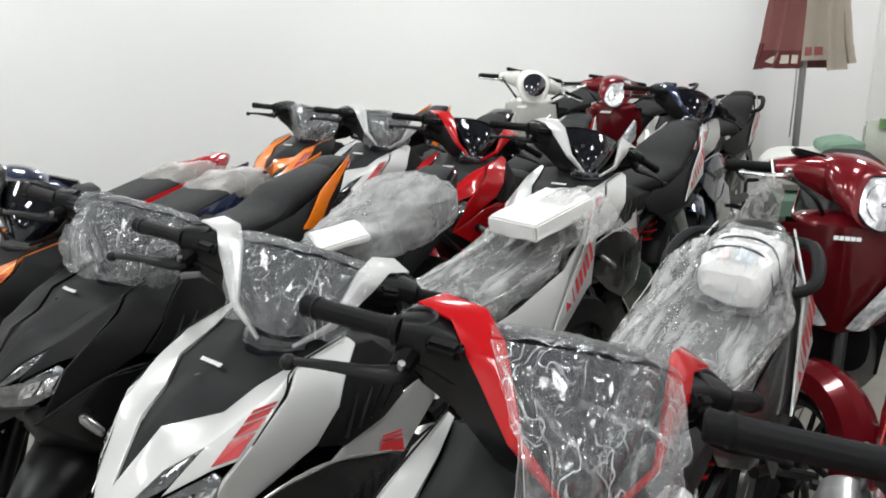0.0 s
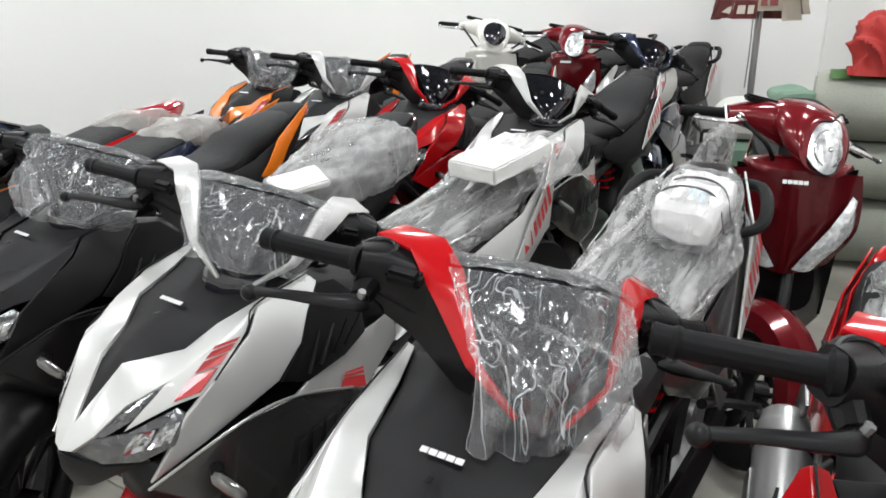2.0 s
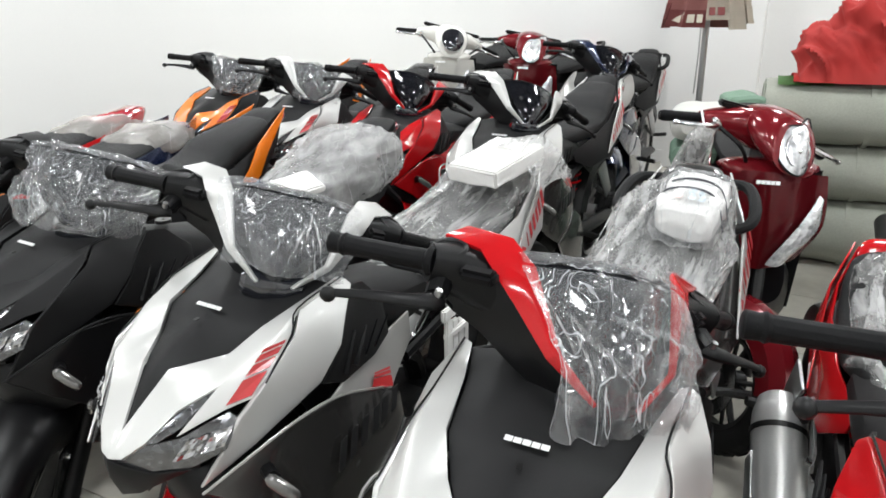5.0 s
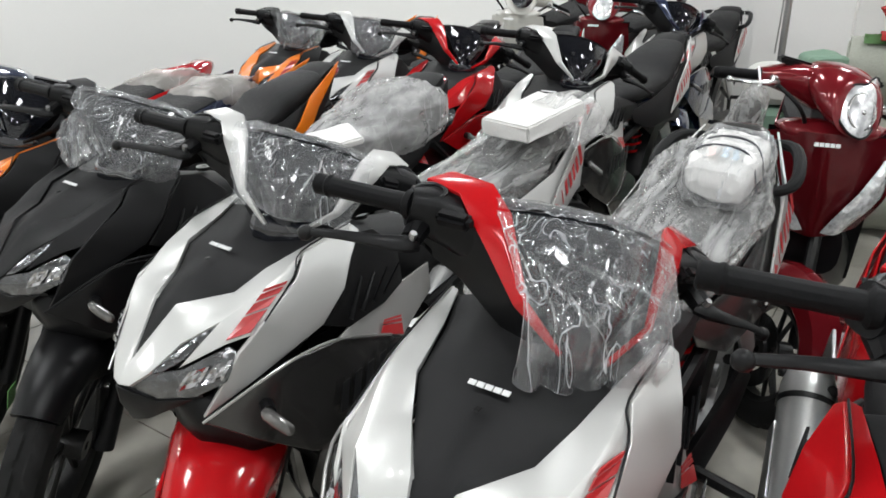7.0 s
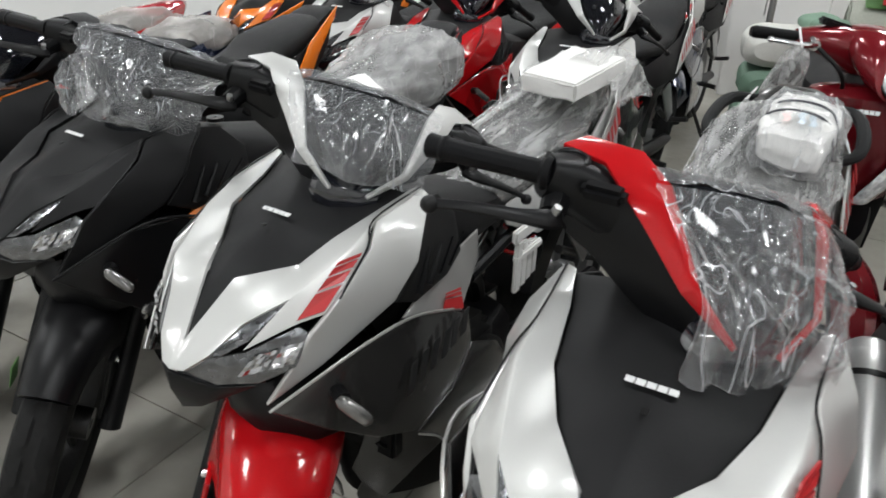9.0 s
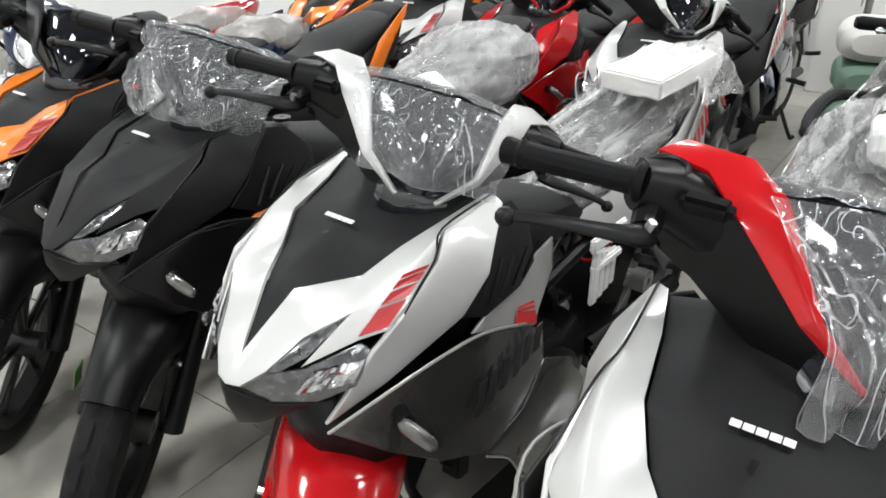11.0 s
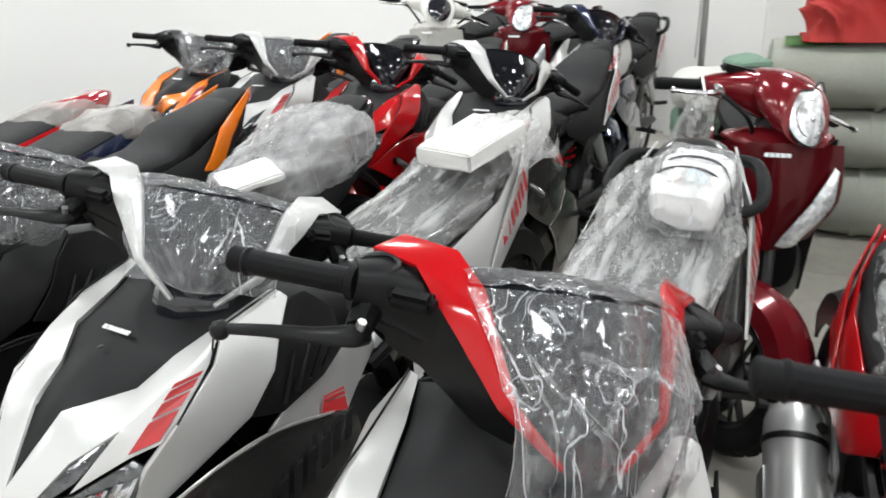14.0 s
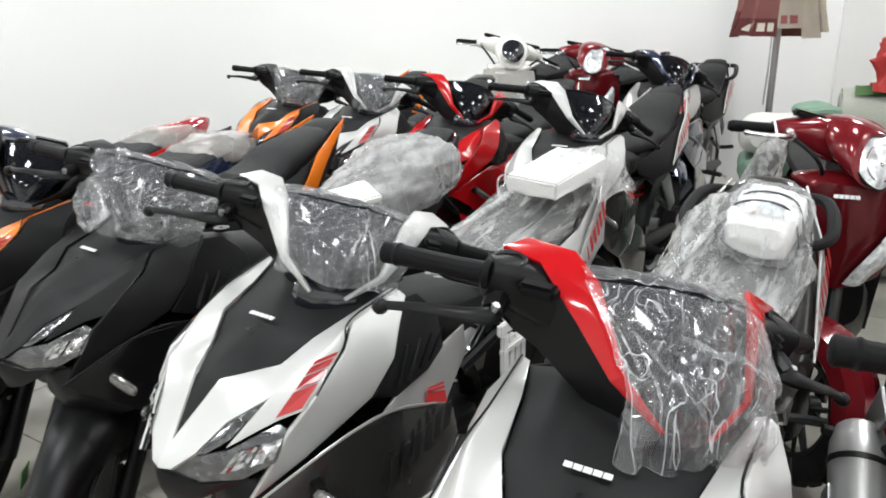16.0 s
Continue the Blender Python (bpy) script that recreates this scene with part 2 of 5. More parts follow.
# ---------------------------------------------------------------- mesh helpers
def part(name, bm, material, parent=None, label="", sharp=32):
    me = bpy.data.meshes.new(name)
    bmesh.ops.recalc_face_normals(bm, faces=bm.faces)
    bm.to_mesh(me)
    bm.free()
    me.materials.append(material)
    me.polygons.foreach_set("use_smooth", [True] * len(me.polygons))
    me.set_sharp_from_angle(angle=radians(sharp))
    ob = new(name, me)
    if parent is not None:
        ob.parent = parent
    if label:
        ob["label"] = label
    return ob


def empty(name, m=None, parent=None):
    ob = new(name)
    ob.empty_display_size = 0.1
    if m is not None:
        ob.matrix_basis = m
    if parent is not None:
        ob.parent = parent
    return ob


def flip(pts, s):
    return [(x * s, y, z) for x, y, z in pts]


def panel(pts, faces, thick=0.006, bevel=0.002, cuts=0, m=None, soft=0.5):
    """A shell with thickness and eased edges from corner points."""
    bm = bmesh.new()
    vs = [bm.verts.new(p) for p in pts]
    for f in faces:
        bm.faces.new([vs[i] for i in f])
    bmesh.ops.delete(bm, geom=[v for v in bm.verts if not v.link_faces], context="VERTS")
    bmesh.ops.recalc_face_normals(bm, faces=bm.faces)
    mid = sum((v.co for v in bm.verts), Vector()) / len(bm.verts)
    if cuts:
        bmesh.ops.subdivide_edges(bm, edges=bm.edges, cuts=cuts, use_grid_fill=True, smooth=0.6)
    elif soft < 0.3:
        bmesh.ops.subdivide_edges(bm, edges=bm.edges, cuts=3, use_grid_fill=True)
        inside = [v for v in bm.verts if not v.is_boundary]
        for _ in range(3):
            bmesh.ops.smooth_vert(bm, verts=inside, factor=0.5, use_axis_x=True, use_axis_y=True, use_axis_z=True)
    bmesh.ops.solidify(bm, geom=bm.faces[:], thickness=thick)
    if bevel:
        es = [e for e in bm.edges if len(e.link_faces) == 2 and e.calc_face_angle(0) > 0.5]
        bmesh.ops.bevel(bm, geom=es, offset=bevel, segments=2 if soft > 0.3 else 3, profile=0.5, affect="EDGES", clamp_overlap=True)
    if m is not None:
        bm.transform(m)
    return bm


def box(sx, sy, sz, at=(0, 0, 0), bevel=0.004, m=None):
    bm = bmesh.new()
    bmesh.ops.create_cube(bm, size=1)
    bmesh.ops.scale(bm, vec=(sx, sy, sz), verts=bm.verts)
    if bevel:
        bmesh.ops.bevel(bm, geom=bm.edges[:], offset=min(bevel, 0.45 * min(sx, sy, sz)), segments=2, affect="EDGES")
    bmesh.ops.translate(bm, vec=at, verts=bm.verts)
    if m is not None:
        bm.transform(m)
    return bm


def smooth_line(pts, steps=5):
    pts = [Vector(p) for p in pts]
    if len(pts) < 3:
        return pts
    out = []
    ext = [2 * pts[0] - pts[1], *pts, 2 * pts[-1] - pts[-2]]
    for i in range(1, len(ext) - 2):
        a, b, c, d = ext[i - 1 : i + 3]
        for k in range(steps):
            t = k / steps
            out.append(0.5 * (2 * b + (c - a) * t + (2 * a - 5 * b + 4 * c - d) * t * t + (3 * b - a - 3 * c + d) * t**3))
    return [*out, pts[-1]]


def skin(rings, bm=None, ends=True):
    bm = bm or bmesh.new()
    rows = [[bm.verts.new(p) for p in r] for r in rings]
    n = len(rows[0])
    for a, b in zip(rows, rows[1:]):
        for i in range(n):
            bm.faces.new((a[i], a[(i + 1) % n], b[(i + 1) % n], b[i]))
    if ends:
        bm.faces.new(rows[0][::-1])
        bm.faces.new(rows[-1])
    return bm


def tube(pts, radius, n=10, steps=5, bm=None, flat=1.0):
    line = smooth_line(pts, steps)
    count = len(line)
    rad = radius if isinstance(radius, (list, tuple)) else [radius] * 2
    rings, side = [], None
    for i, p in enumerate(line):
        t = (line[min(i + 1, count - 1)] - line[max(i - 1, 0)]).normalized()
        if side is None:
            side = t.orthogonal().normalized()
        side = (side - t * side.dot(t)).normalized()
        up = t.cross(side)
        f = i / max(1, count - 1) * (len(rad) - 1)
        k = min(int(f), len(rad) - 2)
        r = rad[k] + (rad[k + 1] - rad[k]) * (f - k)
        rings.append([p + r * (math.cos(a) * side + flat * math.sin(a) * up) for a in (2 * math.pi * j / n for j in range(n))])
    return skin(rings, bm)


def ring_y(y, cx, cz, rx, rz, n=20, p=2.6, tilt=0.0):
    out = []
    for j in range(n):
        a = 2 * math.pi * j / n
        c, s = math.cos(a), math.sin(a)
        u, w = abs(c) ** (2 / p) * (1 if c > 0 else -1), abs(s) ** (2 / p) * (1 if s > 0 else -1)
        out.append((cx + rx * u, y + tilt * rz * w, cz + rz * w))
    return out


def ring_x(x, cy, cz, ry, rz, n=14, p=2.6):
    return [(x, q[0], q[2]) for q in ring_y(0, cy, cz, ry, rz, n, p)]


def lathe_x(profile, n=40, at=(0, 0, 0)):
    """A ring round the x axis from a closed outline of (x, radius)."""
    bm = bmesh.new()
    rows = []
    for k in range(n):
        a = 2 * math.pi * k / n
        rows.append([bm.verts.new((at[0] + x, at[1] + r * math.sin(a), at[2] + r * math.cos(a))) for x, r in profile])
    m = len(profile)
    for k in range(n):
        p, q = rows[k], rows[(k + 1) % n]
        for i in range(m):
            bm.faces.new((p[i], p[(i + 1) % m], q[(i + 1) % m], q[i]))
    return bm


def merge(*bms):
    out = bmesh.new()
    for b in bms:
        me = bpy.data.meshes.new("tmp")
        b.to_mesh(me)
        b.free()
        out.from_mesh(me)
        bpy.data.meshes.remove(me)
    return out


def crumple(bm, amount, scale=20.0, seed=0.0, keep=None):
    bm.normal_update()
    moves = []
    for v in bm.verts:
        q = v.co * scale + Vector((seed, seed * 1.7, -seed))
        d = noise.noise(q) + 0.6 * noise.noise(q * 2.3 + Vector((5, 1, 3)))
        moves.append(v.normal * d * amount)
    for v, d in zip(bm.verts, moves):
        v.co += d
    return bm


def sheet(fn, nu=18, nv=16):
    """An open sheet: fn(u, v) with u and v from 0 to 1."""
    bm = bmesh.new()
    g = [[bm.verts.new(fn(i / (nu - 1), j / (nv - 1))) for i in range(nu)] for j in range(nv)]
    for j in range(nv - 1):
        for i in range(nu - 1):
            bm.faces.new((g[j][i], g[j][i + 1], g[j + 1][i + 1], g[j + 1][i]))
    return bm


# ---------------------------------------------------------------- the room
ROOM = pose(-0.5, 6.12, 0, 0, 0, -6)
X0, X1, Y0, Y1 = -5.8, 4.2, -9.0, 0.0


def placed(bm):
    bm.transform(ROOM)
    return bm


floor = tagged(part("floor", placed(box(X1 - X0 + 0.4, Y1 - Y0 + 0.4, 0.1, ((X0 + X1) / 2, (Y0 + Y1) / 2, -0.056), 0)), GROUT), "glossy beige-grey tiled showroom floor with thin joints", "floor", kind="structure")


def wall(name, sx, sy, at, label):
    return tagged(part(name, placed(box(sx, sy, CEILING + 0.1, (at[0], at[1], (CEILING - 0.1) / 2), 0)), WALL), label, "wall", kind="structure")


wall("wall_north", X1 - X0 + 0.4, 0.2, ((X0 + X1) / 2, Y1 + 0.1), "plain white painted back wall")
wall("wall_south", X1 - X0 + 0.4, 0.2, ((X0 + X1) / 2, Y0 - 0.1), "plain white painted wall")
wall("wall_west", 0.2, Y1 - Y0, (X0 - 0.1, (Y0 + Y1) / 2), "plain white painted side wall")
wall("wall_east", 0.2, Y1 - Y0, (X1 + 0.1, (Y0 + Y1) / 2), "plain white painted side wall")
CURVE = 2.6
arc = [(X0 + CURVE - CURVE * math.cos(k * math.pi / 64), Y1 - CURVE + CURVE * math.sin(k * math.pi / 64)) for k in range(33)]
bend = [*arc, (X0 + CURVE, Y1 + 0.08), (X0 - 0.08, Y1 + 0.08), (X0 - 0.08, Y1 - CURVE)]
tagged(part("wall_corner", placed(skin([[(px, py, z) for px, py in bend] for z in (0.001, CEILING - 0.001)])), WALL), "smoothly rounded white wall corner", "wall", kind="structure")
tagged(part("column", placed(box(0.62, 0.16, CEILING, (0.28, Y1 - 0.08, CEILING / 2), 0.006)), WALL), "white plastered pilaster on the back wall", "column", kind="structure")
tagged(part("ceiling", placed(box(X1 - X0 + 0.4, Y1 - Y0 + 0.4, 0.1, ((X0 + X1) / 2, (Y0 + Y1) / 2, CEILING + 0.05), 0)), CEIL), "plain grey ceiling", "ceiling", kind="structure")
tagged(part("baseboard", placed(box(X1 - X0, 0.012, 0.1, ((X0 + X1) / 2, Y1 - 0.006, 0.05), 0.003)), WALL), "low white skirting along the white wall", "baseboard", kind="structure")


def ceiling_light(x, y):
    ob = tagged(empty("ceiling_light", ROOM @ pose(x, y, CEILING)), "square white ceiling light panel with a metal rim", "light", "ceiling lights")
    rim = merge(*[box(*s, at, 0.003) for s, at in (((0.5, 0.03, 0.04), (0, 0.235, -0.02)), ((0.5, 0.03, 0.04), (0, -0.235, -0.02)), ((0.03, 0.44, 0.04), (0.235, 0, -0.02)), ((0.03, 0.44, 0.04), (-0.235, 0, -0.02)))])
    part("frame", rim, DECALWHITE, ob)
    part("diffuser", box(0.44, 0.44, 0.012, (0, 0, -0.012), 0.002), GLOW, ob)
    lamp = bpy.data.lights.new("panel_lamp", "AREA")
    lamp.shape, lamp.size, lamp.energy, lamp.color = "SQUARE", 0.42, LAMP_WATTS, (0.955, 0.985, 1.0)
    new("panel_lamp", lamp).matrix_basis = ROOM @ pose(x, y, CEILING - 0.045)


for x, y in LAMPS:
    ceiling_light(x, y)

# ---------------------------------------------------------------- motorcycles
RAKE = 26.0
REAR = {"seat", "tail_panel", "tail_flash", "under_panel", "grab_rail", "tail_light", "rear_fender", "seat_wrap", "film_fold", "frame", "letter_bar", "tail_cowl"}
PIVOT = Vector((0, -0.03, 1.0))
AXIS = Vector((0, math.sin(radians(RAKE)), math.cos(radians(RAKE))))


def steering(turn):
    return Matrix.Translation(PIVOT) @ Matrix.Rotation(radians(turn), 4, AXIS) @ Matrix.Translation(-PIVOT)


def wheel(name, parent, at, m, width=0.09, radius=0.288, spokes=5, rear=False, rimmat=None):
    """An alloy wheel about the x axis, with tyre, rim and brake disc."""
    w, r = width / 2, radius
    hub = empty(name, m @ Matrix.Translation(at), parent)
    prof = [(w * 0.75, r - 0.075), (w * 0.98, r - 0.055), (w, r - 0.035), (w * 0.82, r - 0.012), (w * 0.66, r - 0.007), (w * 0.5, r - 0.003), (w * 0.34, r - 0.001), (0.012, r), (0.006, r - 0.004), (-0.006, r - 0.004), (-0.012, r), (-w * 0.34, r - 0.001), (-w * 0.5, r - 0.003), (-w * 0.66, r - 0.007), (-w * 0.82, r - 0.012), (-w, r - 0.035), (-w * 0.98, r - 0.055), (-w * 0.75, r - 0.075)]
    tyre = lathe_x(prof, 192)
    for v in tyre.verts:
        rr = math.hypot(v.co.y, v.co.z)
        turn_at = math.atan2(v.co.y, v.co.z) * 24 / (2 * math.pi) + abs(v.co.x) * 22 + (0.5 if v.co.x < 0 else 0.0)
        if rr > r - 0.015 and abs(v.co.x) > 0.009 and turn_at % 1 < 0.14:
            v.co.y *= (rr - 0.005) / rr
            v.co.z *= (rr - 0.005) / rr
    part("tyre", tyre, TYRE, hub, "black tyre with a grooved tread", 30)
    rim = lathe_x([(w * 0.7, r - 0.078), (w * 0.78, r - 0.07), (-w * 0.78, r - 0.07), (-w * 0.7, r - 0.078), (-w * 0.5, r - 0.092), (w * 0.5, r - 0.092)], 40)
    for k in range(spokes):
        for dx in (-0.10, 0.10):
            a = 2 * math.pi * k / spokes + dx
            b = 2 * math.pi * k / spokes + dx * 1.7
            rim = tube([(0, 0.03 * math.sin(a), 0.03 * math.cos(a)), (0, (r - 0.085) * math.sin(b), (r - 0.085) * math.cos(b))], [0.013, 0.009], 6, 1, rim, 0.7)
    rim = merge(rim, lathe_x([(0.05, 0.012), (0.05, 0.035), (-0.05, 0.035), (-0.05, 0.012)], 20))
    part("rim", rim, rimmat or ALLOY, hub, "cast alloy rim with split spokes")
    disc = lathe_x([(-0.062, 0.065), (-0.058, 0.065), (-0.058, 0.11), (-0.062, 0.11)], 32)
    part("brake_disc", disc, CHROME, hub, "steel brake disc")
    return hub


def emblem(parent, at, slope, width, height, material, m=None, count=5):
    """A row of plain raised bars in place of lettering."""
    step = width / count
    bms = [box(step * 0.88, height, 0.0016, ((i - (count - 1) / 2) * step, 0, 0), 0.0004) for i in range(count)]
    bm = merge(*bms)
    bm.transform(Matrix.Translation(at) @ Matrix.Rotation(radians(slope), 4, "X"))
    if m is not None:
        bm.transform(m)
    return part("emblem", bm, material, parent, "raised white emblem strip")


def lump_sheet(rx, rz, seed):
    """A gathered handful of film."""
    bm = skin([ring_y(-0.06 + 0.12 * k / 14, 0, 0, rx * math.sin(math.pi * (0.08 + 0.84 * k / 14)), rz * math.sin(math.pi * (0.08 + 0.84 * k / 14)), 22, 2.2) for k in range(15)])
    crumple(bm, 0.014, 26, seed)
    return bm


def motorcycle(x, y, yaw, label, panel_c, wing_c, cap_c, fender_c=MATTE, side_c=GREY, tail_c=MATTE, strip=None, film=False, seat_film=False, turn=44.0, lean=0.5, arm_c=None, rails=True, big_wrap=False, seed=0.0, centre_c=MATTE, red_mark=True, film_wide=1.0, film_long=0.84, wrap_wide=1.0, tail_length=0.0, lower_c=None, film_m=WRAP, slim=1.0):
    bike = tagged(empty("motorcycle", pose(x, y, 0, 0, lean, -yaw)), label, "motorcycle", "parked motorcycles")
    st = steering(turn)
    I = Matrix.Identity(4)
    arm_c = arm_c or panel_c

    # front cowl
    shield = [(0, -0.092, 0.922), (0.075, -0.088, 0.912), (0.140, -0.086, 0.898), (0.122, -0.145, 0.880), (0.105, -0.235, 0.860), (0.080, -0.283, 0.828), (0.028, -0.360, 0.824), (0, -0.436, 0.750), (0, -0.355, 0.832), (0, -0.25, 0.876), (0.07, -0.16, 0.893)]
    hull = [(0, 1, 10, 9), (1, 2, 3, 10), (3, 4, 9, 10), (4, 5, 9), (5, 6, 8, 9), (6, 7, 8)]
    both = shield + [(-x2, y2, z2) for x2, y2, z2 in shield]
    mirror = {k: k + 11 for k in range(11)} | {k: k for k in (0, 7, 8, 9)}
    part("centre_panel", panel(both, hull + [tuple(mirror[k] for k in f[::-1]) for f in hull], 0.005, 0.003, soft=0.1), centre_c, bike, "matte dark centre panel")
    emblem(bike, (0, -0.243, 0.8815), 20, 0.056, 0.0075, DECALWHITE)
    part("mark", box(0.007, 0.010, 0.0012, (0.003, -0.274, 0.8715), 0.0004, pose(0, 0, 0.0)), STEEL, bike)
    for s in (1, -1):
        inner = flip([(0, -0.467, 0.722), (0, -0.437, 0.753), (0.029, -0.361, 0.828), (0.081, -0.285, 0.833), (0.107, -0.236, 0.865), (0.124, -0.146, 0.885), (0.141, -0.084, 0.903), (0.153, -0.080, 0.905), (0.146, -0.192, 0.887), (0.160, -0.225, 0.858), (0.164, -0.318, 0.797), (0.136, -0.352, 0.786), (0.088, -0.410, 0.755), (0.119, -0.345, 0.817), (0.076, -0.393, 0.786), (0.050, -0.437, 0.747), (0.147, -0.266, 0.856), (0.022, -0.461, 0.724)], s)
        fs = [(0, 17, 15, 1), (1, 15, 14, 2), (2, 14, 13, 3), (3, 13, 16, 4), (4, 16, 8, 5), (5, 8, 7, 6), (8, 16, 9), (13, 11, 10), (13, 10, 9, 16), (13, 12, 11)]
        part("upper_panel", panel(inner, fs, 0.007, 0.004, soft=0.12), panel_c, bike)
        crease = flip([(0.154, -0.081, 0.907), (0.147, -0.192, 0.889), (0.161, -0.225, 0.860), (0.170, -0.300, 0.813)], s)
        part("panel_gap", tube(crease, 0.0016, 6, 4), BLACK, bike)
        wing = flip([(0.157, -0.079, 0.904), (0.166, -0.071, 0.892), (0.188, -0.118, 0.862), (0.200, -0.150, 0.818), (0.189, -0.195, 0.765), (0.158, -0.325, 0.712), (0.112, -0.398, 0.662), (0.136, -0.374, 0.715), (0.157, -0.346, 0.772), (0.171, -0.308, 0.808), (0.1635, -0.222, 0.856), (0.150, -0.190, 0.886), (0.170, -0.168, 0.868), (0.178, -0.270, 0.797)], s)
        fs = [(0, 1, 12, 11), (1, 2, 12), (2, 3, 12), (3, 4, 13, 12), (11, 12, 10), (10, 12, 13, 9), (9, 13, 8), (4, 5, 13), (13, 5, 7, 8), (5, 6, 7)]
        part("wing_panel", panel(wing, fs, 0.008, 0.004, soft=0.12), wing_c, bike)
        side = flip([(0.160, -0.068, 0.884), (0.186, -0.116, 0.854), (0.196, -0.147, 0.810), (0.186, -0.190, 0.758), (0.176, -0.12, 0.722), (0.172, -0.02, 0.728), (0.150, 0.06, 0.735), (0.125, 0.075, 0.80), (0.135, 0.0, 0.865)], s)
        vent = part("vent_cover", panel(side, [(0, 1, 2, 8), (2, 3, 4), (2, 4, 5, 8), (5, 6, 7, 8)], 0.006, 0.003, soft=0.15), MATTE, bike, "black louvred cover behind the wing panel")
        for k in range(4):
            a0, a1 = Vector((0.187, -0.128 + 0.03 * k, 0.745 + 0.005 * k)), Vector((0.178, -0.085 + 0.034 * k, 0.81 - 0.004 * k))
            part("louvre", tube(flip([tuple(a0), tuple(a0.lerp(a1, 0.6)), tuple(a1)], s), [0.006, 0.005, 0.003], 6, 2, None, 0.5), BLACK, vent)
        lamp = flip([(0.006, -0.462, 0.716), (0.048, -0.436, 0.741), (0.088, -0.405, 0.749), (0.136, -0.348, 0.780), (0.152, -0.343, 0.771), (0.146, -0.370, 0.728), (0.105, -0.402, 0.702), (0.055, -0.436, 0.698), (0.015, -0.456, 0.704), (0.112, -0.390, 0.738)], s)
        fs = [(0, 1, 7, 8), (1, 2, 9, 7), (2, 3, 9), (3, 4, 5, 9), (5, 6, 9), (6, 7, 9)]
        lamp_ob = part("headlight", panel(lamp, fs, 0.008, 0.0015), LED, bike, "clear faceted headlamp")
        nrm = Vector((0.35 * s, -0.85, 0.1)).normalized()
        rnd = random.Random(11 + s)
        q00, q10, q11, q01 = (Vector(lamp[k]) for k in (2, 4, 5, 7))
        for a0, a1 in ((0.22, 0.58), (0.63, 0.96)):
            jag = {(i, j): rnd.uniform(0.004, 0.012) for i in range(6) for j in range(5)}

            def cell(u, v, a0=a0, a1=a1, jag=jag):
                top = q00.lerp(q10, a0 + (a1 - a0) * u)
                low = q01.lerp(q11, a0 + (a1 - a0) * u)
                return top.lerp(low, 0.14 + 0.66 * v) + nrm * jag[(round(u * 5), round(v * 4))]
            part("reflector", sheet(cell, 6, 5), SPARKLE, lamp_ob, "bright faceted headlamp reflector", 4)
        slit = flip([(0.052, -0.437, 0.746), (0.077, -0.391, 0.784), (0.119, -0.343, 0.815), (0.090, -0.400, 0.766), (0.066, -0.428, 0.748)], s)
        part("daylight_strip", panel(slit, [(0, 1, 3, 4), (1, 2, 3)], 0.004, 0.0008), LED, lamp_ob, "narrow clear light strip")
        if red_mark and s > 0:
            d0, d1 = Vector((0.1355, -0.352, 0.7885)), Vector((0.149, -0.272, 0.853))
            w0, w1 = Vector((0.161, -0.323, 0.7985)), Vector((0.160, -0.234, 0.855))
            nrm2 = (d1 - d0).cross(w0 - d0).normalized()
            nrm2 = nrm2 if nrm2.x > 0 else -nrm2
            for a, b in ((0.02, 0.44), (0.49, 0.70), (0.74, 0.88), (0.91, 0.98)):
                q = [d0.lerp(d1, a) + nrm2 * 0.0062, d0.lerp(d1, b) + nrm2 * 0.0062, w0.lerp(w1, b) + nrm2 * 0.0062, w0.lerp(w1, a) + nrm2 * 0.0062]
                part("stripe", panel([tuple(v) for v in q], [(0, 1, 2, 3)], 0.003, 0), DECALRED, bike, "red slanted stripe decal")
        cowl = flip([(0.132, -0.412, 0.670), (0.207, -0.290, 0.746), (0.213, -0.180, 0.738), (0.190, -0.03, 0.668), (0.192, 0.03, 0.63), (0.188, 0.05, 0.56), (0.195, -0.02, 0.50), (0.198, -0.14, 0.48), (0.195, -0.25, 0.54), (0.178, -0.35, 0.62), (0.214, -0.17, 0.63)], s)
        fs = [(0, 1, 9), (1, 2, 10, 9), (2, 3, 4, 10), (4, 5, 6, 10), (6, 7, 8, 10), (8, 9, 10)]
        cw = part("side_cowl", panel(cowl, fs, 0.006, 0.003, soft=0.15), side_c, bike, "dark side cowl")
        trim_bm = tube(flip([(0.134, -0.414, 0.673), (0.209, -0.290, 0.749), (0.216, -0.180, 0.741), (0.193, -0.03, 0.671)], s), 0.0026, 6, 4)
        part("edge_trim", trim_bm, SILVERGREY if panel_c is SILVER else (panel_c if panel_c is not ORANGE else MATTE), cw)
        for k in range(6):
            yy = -0.20 + 0.034 * k
            q = [(0.2175 - 0.0015 * k, yy, 0.600 + 0.004 * k), (0.2175 - 0.0015 * k, yy + 0.018, 0.602 + 0.004 * k), (0.2165 - 0.0018 * k, yy + 0.03, 0.657 + 0.002 * k), (0.2165 - 0.0018 * k, yy + 0.012, 0.655 + 0.002 * k)]
            part("decal_bar", panel(flip(q, s), [(0, 1, 2, 3)], 0.0016, 0), DECALBLACK, cw, "black slanted decal bar")
        lower = flip([(0.199, -0.14, 0.478), (0.197, -0.02, 0.498), (0.190, 0.05, 0.558), (0.186, 0.16, 0.50), (0.178, 0.24, 0.40), (0.165, 0.28, 0.28), (0.15, 0.22, 0.21), (0.155, 0.10, 0.22), (0.172, 0.02, 0.30), (0.185, -0.05, 0.40), (0.195, 0.07, 0.42)], s)
